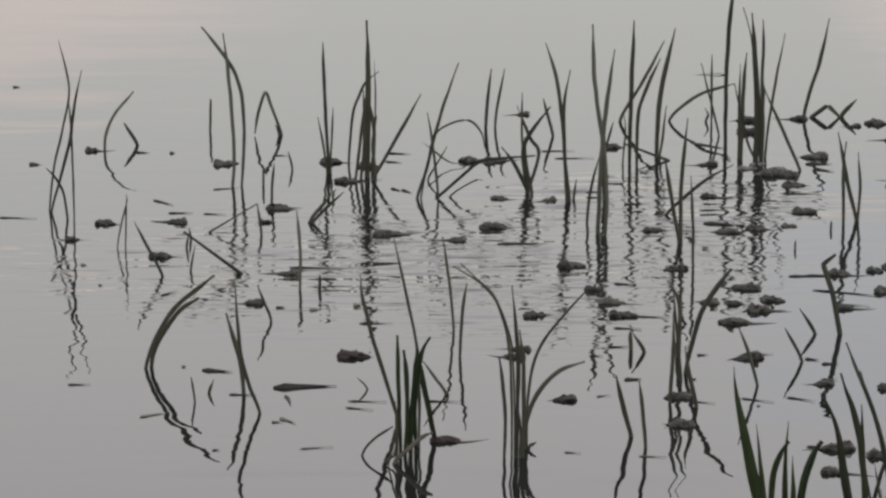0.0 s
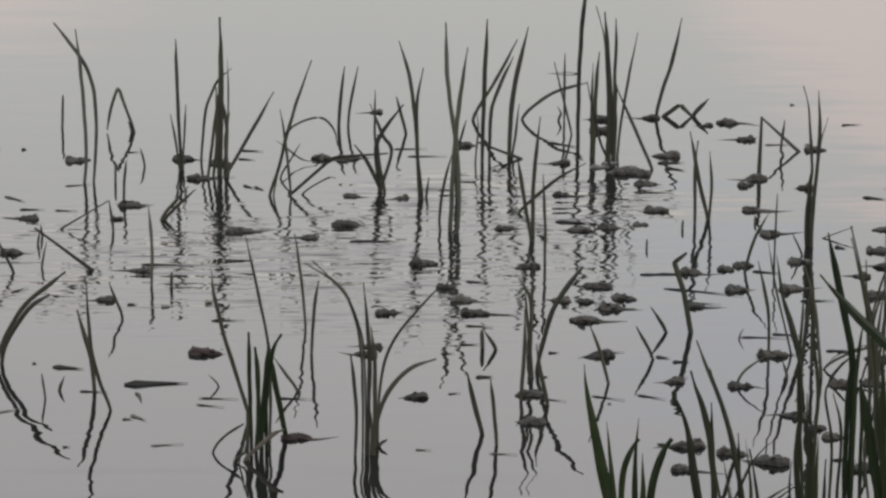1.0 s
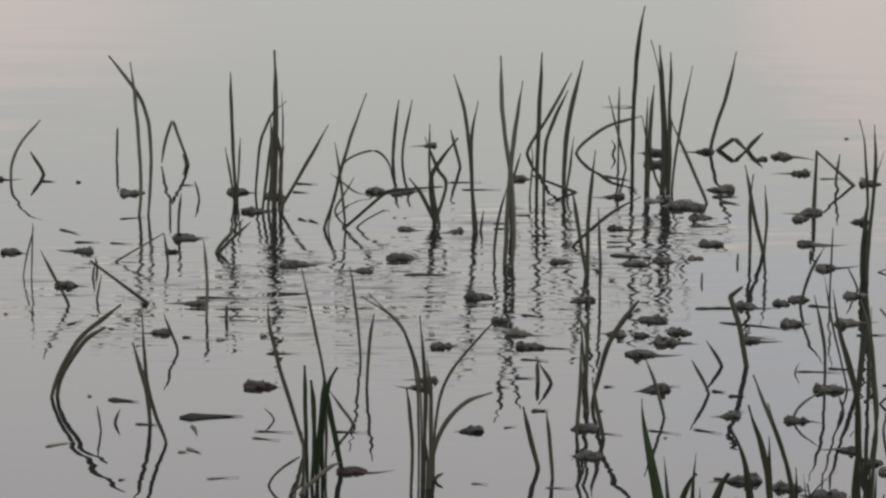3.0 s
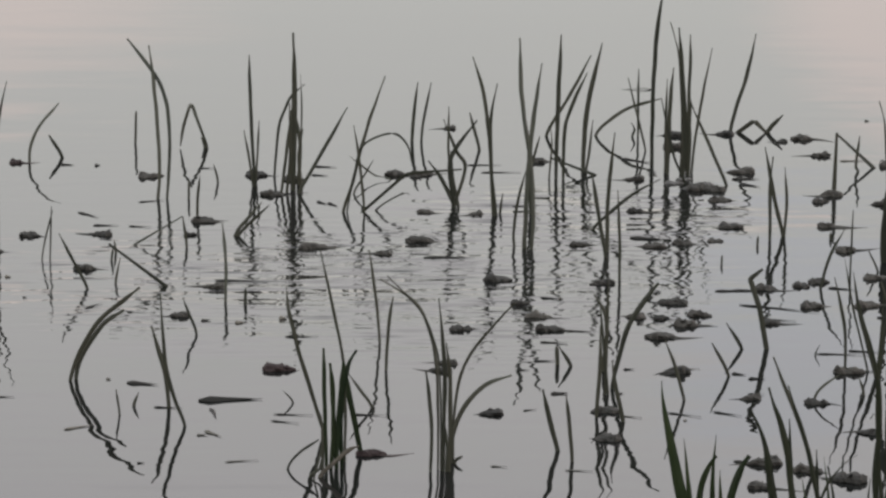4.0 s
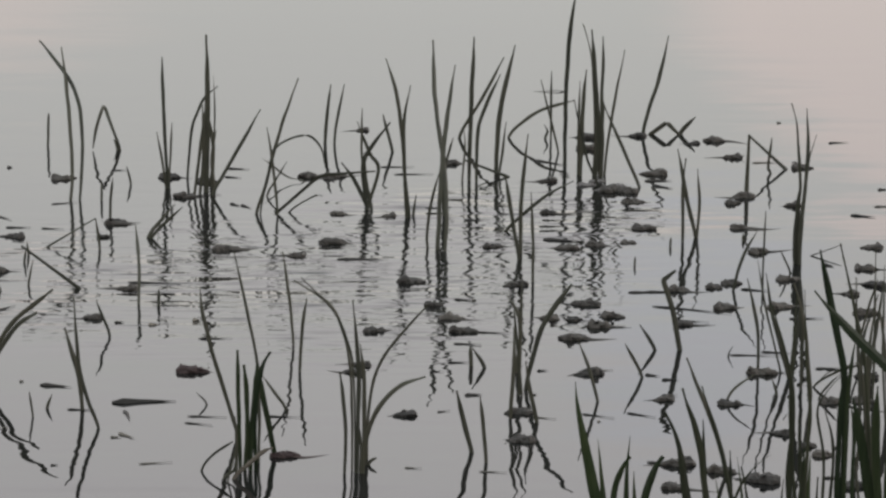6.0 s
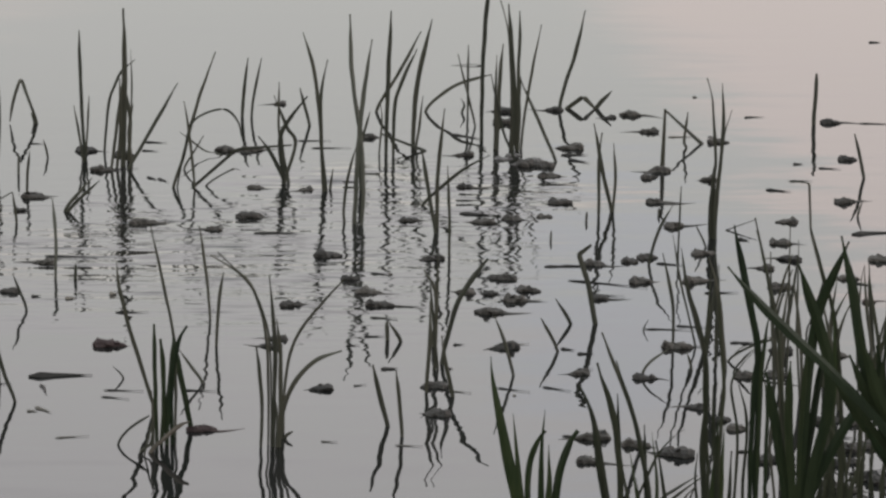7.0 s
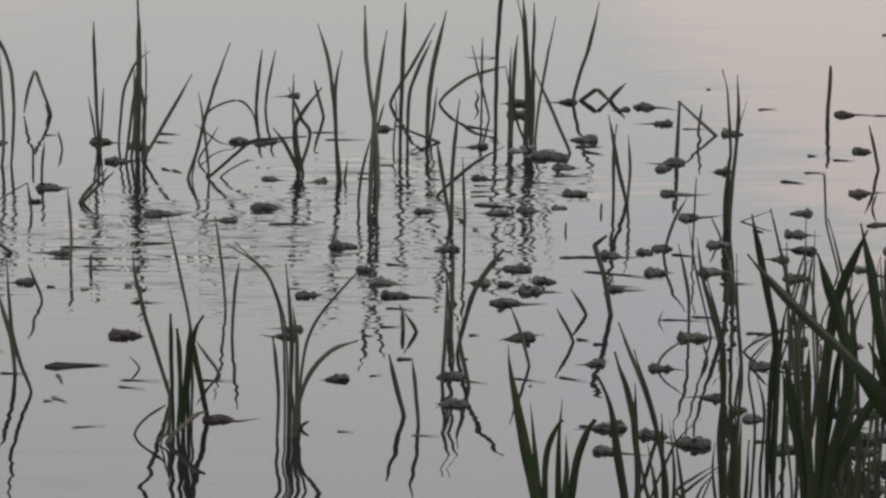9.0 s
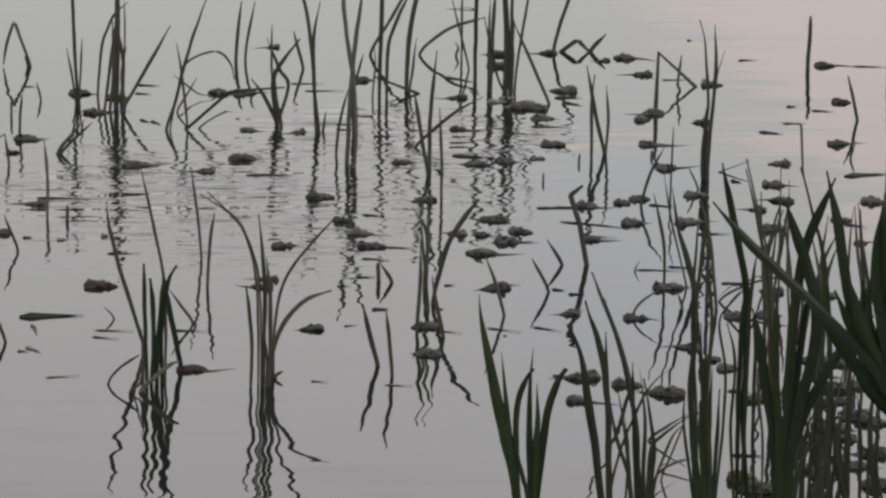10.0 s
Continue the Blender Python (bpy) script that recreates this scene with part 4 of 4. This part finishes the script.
blade(p, 0.0072, -0.003, 0.000, (0.064, -9), (0.126, -12), (0.069, -18), mat=DARK_REED)
blade(p, 0.0063, 0.044, -0.001, (0.064, -12), (0.107, -20), (0.041, -35), mat=DARK_REED)
blade(p, 0.0072, -0.063, 0.001, (0.069, 2), (0.084, 3), (0.069, 15), mat=DARK_REED)
blade(p, 0.0107, -0.042, 0.001, (0.058, -3), (0.118, -4), (0.112, -7), mat=DARK_REED)
blade(p, 0.0108, 0.043, -0.001, (0.047, -8), (0.109, -11), (0.090, 9), mat=DARK_REED)
blade(p, 0.0098, -0.029, 0.000, (0.058, 6), (0.107, 9), (0.061, 25), mat=DARK_REED)
blade(p, 0.0081, -0.075, 0.001, (0.058, 8), (0.076, 15), (0.060, 44), mat=DARK_REED)
blade(p, 0.0089, 0.014, -0.000, (0.047, 8), (0.086, 12), (0.067, -7), mat=DARK_REED)
blade(p, 0.0125, 0.101, -0.001, (0.047, -6), (0.130, -7), (0.111, 3), mat=DARK_REED)
blade(p, 0.0108, -0.008, 0.000, (0.063, 1), (0.179, 2), (0.118, -21), mat=DARK_REED)
blade(p, 0.0089, -0.037, 0.000, (0.063, 2), (0.202, 4), (0.099, 4), mat=DARK_REED)
# added stems, mostly in place of wavy reflections of the reeds behind
p = plant("reed_clump", 1.208, 7.266, "tangle of slender crossing stems standing in mostly for reflected reeds", "reed", "reed clumps")
blade(p, 0.0063, -0.049, 0.001, (0.084, 0), (0.060, 22), (0.043, 35), mat=DARK_REED)
blade(p, 0.0063, -0.038, 0.000, (0.084, 3), (0.069, 15), (0.085, 11), mat=DARK_REED)
blade(p, 0.0073, 0.000, 0.000, (0.096, 3), (0.089, 3), (0.078, -6), mat=DARK_REED)
blade(p, 0.0063, 0.038, -0.000, (0.118, -5), (0.112, 4), (0.096, 10))
blade(p, 0.0073, -0.152, 0.002, (0.185, -4), (0.133, 2), (0.079, -13), mat=DARK_REED)
blade(p, 0.0052, -0.103, 0.001, (0.162, 0), (0.112, -6), (0.094, 5))
reed(1.816, 10.009, 0.0097, (0.168, -175), (0.097, -160))
reed(1.630, 9.288, 0.0091, (0.112, -4), (0.084, -4))
reed(1.664, 9.288, 0.0079, (0.100, 10), (0.224, -1))
reed(1.415, 9.288, 0.0079, (0.127, 8), (0.099, 6))
reed(1.391, 8.823, 0.0075, (0.134, -3), (0.134, -8))
reed(1.338, 8.823, 0.0065, (0.108, -6), (0.095, -7))
reed(1.423, 9.538, 0.0081, (0.103, 12), (0.082, 16))
reed(1.600, 9.049, 0.0066, (0.138, -6), (0.103, -5))
reed(1.620, 9.108, 0.0067, (0.125, 7), (0.083, 1))
reed(1.596, 8.822, 0.0086, (0.161, -1), (0.173, -1))
reed(1.094, 9.468, 0.0046, (0.029, 22))
float_leaf(1.161, 9.474, 0.133, 0.0042, -6)
float_leaf(1.337, 9.319, 0.044, 0.0055, -9)
reed(1.361, 9.050, 0.0077, (0.137, 1), (0.113, 16))
# most of the dark lumps stand in for frogs sitting in the water
clod(-0.352, 11.936, 0.055, 0.052, -2)
clod(-0.239, 11.870, 0.052, 0.000, -14)
clod(-0.300, 11.614, 0.054, 0.051, -8)
clod(0.074, 11.953, 0.059, 0.069, -19)
clod(0.148, 11.954, 0.059, 0.069, 19)
clod(0.259, 12.817, 0.037, 0.056, 195)
clod(0.158, 11.339, 0.041, 0.041, -16)
clod(0.310, 11.305, 0.039, 0.049, 200)
clod(-0.484, 11.209, 0.042, 0.057, -2)
clod(-0.166, 10.811, 0.057, 0.079, 8)
clod(0.042, 10.717, 0.044, 0.055, 177)
clod(0.129, 10.903, 0.054, 0.064, 5)
clod(-0.395, 10.265, 0.039, 0.060, 175)
clod(0.336, 10.365, 0.058, 0.000, 8)
clod(0.229, 9.752, 0.046, 0.036, 17)
clod(0.197, 9.368, 0.041, 0.048, 166)
clod(0.386, 10.074, 0.035, 0.015, -6)
clod(0.427, 9.914, 0.049, 0.065, -21)
clod(0.446, 9.752, 0.051, 0.043, -10)
clod(0.579, 10.850, 0.041, 0.044, 10)
clod(0.629, 10.329, 0.048, 0.030, 198)
clod(0.685, 9.901, 0.046, 0.036, 159)
clod(0.802, 10.076, 0.053, 0.052, 169)
clod(0.745, 9.888, 0.038, 0.000, 16)
clod(0.802, 9.813, 0.058, 0.058, -11)
clod(0.840, 9.929, 0.050, 0.000, -14)
clod(0.719, 9.667, 0.054, 0.085, -2)
clod(0.748, 9.283, 0.055, 0.048, 201)
clod(0.770, 11.355, 0.043, 0.066, 8)
clod(0.812, 11.887, 0.045, 0.069, 189)
clod(0.512, 12.190, 0.046, 0.039, 2)
clod(0.968, 12.470, 0.073, 0.000, 6)
clod(1.002, 12.688, 0.063, 0.055, 182)
clod(1.152, 12.713, 0.052, 0.065, 174)
clod(1.153, 12.010, 0.060, 0.044, 177)
clod(0.981, 11.717, 0.061, 0.000, 14)
clod(1.039, 11.698, 0.051, 0.034, 165)
clod(1.025, 11.531, 0.050, 0.042, 7)
clod(1.024, 11.122, 0.055, 0.024, 9)
clod(0.867, 10.878, 0.044, 0.048, -17)
clod(0.800, 10.828, 0.047, 0.047, 174)
clod(0.965, 10.911, 0.035, 0.000, -4)
clod(1.385, 12.630, 0.055, 0.092, -20)
clod(1.324, 12.574, 0.033, 0.037, 193)
clod(1.424, 12.310, 0.047, 0.072, 182)
clod(1.383, 11.628, 0.054, 0.068, 193)
clod(1.328, 11.516, 0.044, 0.000, 12)
clod(1.608, 12.128, 0.053, 0.000, -13)
clod(1.506, 11.482, 0.044, 0.025, 194)
clod(2.017, 12.491, 0.048, 0.092, -3)
clod(1.971, 11.827, 0.052, 0.017, -14)
clod(1.302, 11.134, 0.046, 0.090, -10)
clod(1.318, 10.776, 0.051, 0.087, 21)
clod(1.141, 10.295, 0.039, 0.000, -16)
clod(1.192, 10.347, 0.043, 0.023, 3)
clod(1.144, 10.035, 0.050, 0.037, 11)
clod(1.042, 10.258, 0.048, 0.068, -15)
clod(1.021, 9.834, 0.040, 0.058, -7)
clod(1.347, 10.401, 0.046, 0.000, 12)
clod(1.285, 10.043, 0.053, 0.067, 19)
clod(1.651, 10.844, 0.051, 0.016, 189)
clod(1.579, 10.540, 0.047, 0.054, -5)
clod(1.586, 10.320, 0.046, 0.061, 158)
clod(1.502, 10.209, 0.042, 0.045, 171)
clod(1.495, 9.966, 0.050, 0.000, 10)
clod(1.816, 10.321, 0.052, 0.053, -21)
clod(1.853, 11.140, 0.049, 0.066, 20)
clod(1.693, 10.080, 0.039, 0.000, -3)
clod(1.706, 9.795, 0.035, 0.044, 21, mat=RUSSET)
clod(1.146, 9.288, 0.052, 0.034, -12)
clod(0.901, 9.011, 0.040, 0.040, 192)
clod(1.036, 8.965, 0.042, 0.053, -12)
clod(1.140, 8.672, 0.041, 0.058, 166)
clod(1.278, 8.981, 0.048, 0.000, 14)
clod(1.192, 8.478, 0.038, 0.000, 9)
clod(0.292, 8.855, 0.042, 0.033, 187)
clod(0.556, 8.882, 0.047, 0.026, 194)
clod(0.545, 8.612, 0.048, 0.032, 168)
clod(0.950, 8.339, 0.049, 0.037, -21)
clod(1.045, 8.254, 0.061, 0.061, 163)
clod(0.837, 8.198, 0.046, 0.073, -19)
clod(0.004, 8.476, 0.050, 0.075, 2, mat=RUSSET)
clod(-0.679, 11.910, 0.055, 0.035, 21)
clod(-0.506, 10.988, 0.032, 0.000, 1)
clod(-0.748, 10.984, 0.045, 0.064, 163)
clod(-0.484, 11.192, 0.055, 0.049, -12)
clod(-0.765, 10.506, 0.040, 0.046, -4)
clod(-0.405, 10.266, 0.039, 0.060, 164)
clod(-0.223, 9.301, 0.054, 0.041, -3, mat=RUSSET)
clod(-1.099, 12.149, 0.042, 0.053, 5, mat=RUSSET)
clod(-0.960, 10.968, 0.045, 0.040, -9)
clod(-1.254, 11.913, 0.028, 0.017, -9)
clod(-1.030, 10.742, 0.035, 0.031, -6)
clod(-0.750, 10.991, 0.042, 0.056, 180)
clod(-0.473, 9.912, 0.041, 0.058, 184)
clod(-0.778, 10.506, 0.037, 0.038, -4)
clod(0.878, 8.400, 0.055, 0.062, 187)
clod(0.182, 9.291, 0.043, 0.054, 170)
float_leaf(-0.316, 8.986, 0.148, 0.0198, 6)
float_leaf(-0.529, 9.149, 0.079, 0.0121, -18)
float_leaf(-0.350, 8.854, 0.100, 0.0078, -80)
float_leaf(-0.270, 8.414, 0.074, 0.0037, 11, mat=PALE)
float_leaf(-0.845, 9.014, 0.053, 0.0053, -1)
float_leaf(-1.469, 13.407, 0.027, 0.0097, -2)
float_leaf(-0.342, 8.659, 0.065, 0.0089, -54, mat=PALE)
float_leaf(-0.366, 8.649, 0.025, 0.0064, -2, mat=PALE)
float_leaf(-0.185, 8.771, 0.070, 0.0039, -23)
float_leaf(-0.645, 8.721, 0.080, 0.0064, 33, mat=PALE)
float_leaf(-0.457, 8.909, 0.066, 0.0052, -10)
float_leaf(-0.751, 11.125, 0.072, 0.0065, -1)
float_leaf(-0.653, 11.107, 0.068, 0.0048, -14)
float_leaf(-1.212, 11.055, 0.115, 0.0048, -9)
float_leaf(-0.706, 10.031, 0.068, 0.0059, 54)
float_leaf(-0.108, 11.451, 0.062, 0.0100, -60)
float_leaf(-0.643, 11.503, 0.079, 0.0050, 20)
float_leaf(0.219, 10.665, 0.140, 0.0109, 0)
float_leaf(0.787, 10.941, 0.114, 0.0112, -17)
float_leaf(0.451, 9.060, 0.039, 0.0080, 0)
float_leaf(0.964, 10.229, 0.104, 0.0075, -1)
float_leaf(0.760, 9.880, 0.089, 0.0043, -18)
float_leaf(-0.167, 8.841, 0.092, 0.0039, -8)
float_leaf(0.726, 8.845, 0.087, 0.0039, -31)
float_leaf(0.928, 9.213, 0.041, 0.0081, 0)
float_leaf(-0.140, 11.479, 0.055, 0.0100, -55)
float_leaf(0.450, 9.052, 0.040, 0.0080, 0)
float_leaf(0.373, 9.301, 0.034, 0.0055, 0)
float_leaf(0.431, 9.399, 0.055, 0.0055, 0)
float_leaf(1.046, 9.869, 0.089, 0.0044, -18)
float_leaf(1.059, 10.006, 0.220, 0.0059, -26)
float_leaf(1.869, 10.684, 0.137, 0.0158, 14)
float_leaf(1.689, 11.313, 0.078, 0.0100, -27)
float_leaf(1.811, 11.748, 0.032, 0.0104, 0)
float_leaf(1.895, 11.673, 0.068, 0.0069, -15)
float_leaf(2.175, 12.473, 0.119, 0.0055, -9)
float_leaf(2.457, 14.232, 0.046, 0.0104, 2)
float_leaf(1.796, 12.595, 0.055, 0.0055, 1, mat=PALE)
float_leaf(1.512, 12.218, 0.090, 0.0054, 1, mat=PALE)
float_leaf(0.558, 11.247, 0.074, 0.0066, 0)
float_leaf(0.832, 12.207, 0.142, 0.0089, -45)
float_leaf(1.778, 11.468, 0.068, 0.0067, 1)
float_leaf(1.342, 9.903, 0.088, 0.0073, 0)
float_leaf(1.221, 9.506, 0.084, 0.0056, -14)
float_leaf(1.181, 9.288, 0.096, 0.0082, 0)
float_leaf(1.325, 9.331, 0.069, 0.0069, 0)
float_leaf(1.251, 10.258, 0.078, 0.0075, -22)
float_leaf(0.450, 11.432, 0.067, 0.0050, 0)
float_leaf(0.838, 8.404, 0.078, 0.0062, -23)
float_leaf(0.461, 8.332, 0.062, 0.0037, -10, mat=PALE)
float_leaf(-0.164, 9.666, 0.084, 0.0057, 0)
float_leaf(0.289, 8.368, 0.038, 0.0037, -15, mat=PALE)
float_leaf(0.889, 9.258, 0.038, 0.0082, -28)
float_leaf(0.603, 8.826, 0.056, 0.0039, -24, mat=PALE)
float_leaf(0.827, 8.854, 0.077, 0.0052, -36)
reed(0.959, 10.583, 0.0063, (0.027, 2), tip=0.35)
reed(1.082, 10.854, 0.0078, (0.027, 2), tip=0.35)
reed(1.295, 10.939, 0.0065, (0.023, 2), tip=0.35)
float_leaf(1.143, 11.892, 0.083, 0.0121, 1)
float_leaf(1.147, 11.785, 0.081, 0.0103, -45)
float_leaf(-0.811, 11.281, 0.110, 0.0082, -52)
float_leaf(-0.505, 12.061, 0.052, 0.0052, 1)
float_leaf(-0.234, 11.633, 0.102, 0.0051, 11)
float_leaf(0.352, 12.127, 0.105, 0.0053, 1)
float_leaf(-0.139, 12.088, 0.072, 0.0070, -14)
float_leaf(-0.154, 11.939, 0.055, 0.0069, -20)
float_leaf(0.400, 11.998, 0.122, 0.0052, 1)
float_leaf(0.006, 8.840, 0.079, 0.0052, -9)
float_leaf(-0.327, 10.346, 0.166, 0.0060, -8)
float_leaf(0.477, 10.132, 0.060, 0.0059, -14)
float_leaf(0.531, 9.733, 0.086, 0.0057, -9)
float_leaf(0.461, 9.602, 0.071, 0.0056, -11)
float_leaf(1.491, 10.587, 0.041, 0.0125, -49)
float_leaf(1.726, 10.009, 0.068, 0.0089, -38)
float_leaf(1.007, 10.236, 0.106, 0.0075, 1)
clod(1.459, 8.528, 0.051, 0.038, -12)
clod(1.467, 8.325, 0.055, 0.037, 191)
clod(1.385, 8.179, 0.049, 0.031, 22)
clod(1.437, 8.014, 0.048, 0.000, -21)
clod(1.367, 7.878, 0.043, 0.035, 180)
clod(1.408, 9.239, 0.047, 0.027, 161)
clod(1.519, 9.197, 0.046, 0.027, -13)
clod(1.547, 8.554, 0.051, 0.000, 15)
clod(1.353, 8.992, 0.043, 0.027, -1)
clod(1.223, 8.205, 0.044, 0.031, 17)
clod(1.170, 8.556, 0.033, 0.000, 18)
float_leaf(1.414, 8.401, 0.075, 0.0075, -16)
float_leaf(1.148, 7.748, 0.069, 0.0093, -8)
float_leaf(1.429, 8.107, 0.094, 0.0085, 17)
float_leaf(1.196, 8.278, 0.049, 0.0074, 0)
reed(1.261, 9.138, 0.0067, (0.061, 55), (0.064, 72), (0.062, 81))
reed(1.259, 9.021, 0.0066, (0.041, 34), (0.036, 46))

clod(0.912, 11.818, 0.042, 0.020, 8, mat=SILTED, tall=0.18)
clod(0.967, 11.724, 0.044, 0.030, 170, mat=SILTED, tall=0.18)
clod(1.007, 11.801, 0.040, 0.020, -10, mat=SILTED, tall=0.18)
clod(0.948, 11.877, 0.037, 0.000, 20, mat=SILTED, tall=0.18)
clod(1.400, 8.546, 0.050, 0.030, 10)
clod(1.411, 8.292, 0.055, 0.000, 170)
clod(1.347, 7.959, 0.060, 0.040, -10)
clod(1.422, 8.051, 0.055, 0.030, 190)
clod(1.254, 7.651, 0.050, 0.030, 15)
clod(1.134, 7.485, 0.050, 0.04, 170, mat=OLIVE, tall=0.34)
clod(1.102, 7.568, 0.046, 0.03, 8, mat=OLIVE, tall=0.34)
clod(1.338, 7.671, 0.055, 0.050, -12)
clod(1.404, 7.757, 0.055, 0.040, 180)
clod(1.369, 7.524, 0.060, 0.040, 20)
clod(1.279, 7.587, 0.050, 0.040, 170)
float_leaf(-0.844, 12.107, 0.017, 0.0134, 1)
float_leaf(-0.961, 10.396, 0.019, 0.0115, -22, mat=PALE)
float_leaf(-0.893, 10.133, 0.013, 0.0063, -17)
float_leaf(-0.216, 9.883, 0.021, 0.0140, -13, mat=PALE)
float_leaf(-0.410, 9.855, 0.025, 0.0093, 11)
float_leaf(-0.322, 9.829, 0.028, 0.0109, 2, mat=PALE)
float_leaf(-0.488, 8.398, 0.017, 0.0053, 6)
float_leaf(-0.612, 9.198, 0.012, 0.0087, -17, mat=PALE)
float_leaf(0.606, 10.857, 0.031, 0.0086, 2)
float_leaf(0.502, 10.130, 0.013, 0.0096, -17, mat=PALE)
float_leaf(0.911, 9.050, 0.039, 0.0072, 3)
float_leaf(1.307, 11.176, 0.038, 0.0053, 7, mat=PALE)
float_leaf(1.777, 12.592, 0.040, 0.0080, 16)
float_leaf(1.646, 12.988, 0.017, 0.0103, -17, mat=PALE)
float_leaf(0.629, 9.308, 0.027, 0.0073, 2)
float_leaf(0.726, 8.794, 0.009, 0.0069, -3, mat=PALE)
float_leaf(0.593, 9.057, 0.016, 0.0086, 15)
float_leaf(0.778, 9.314, 0.045, 0.0044, 8, mat=PALE)
float_leaf(0.375, 8.892, 0.033, 0.0042, 21)
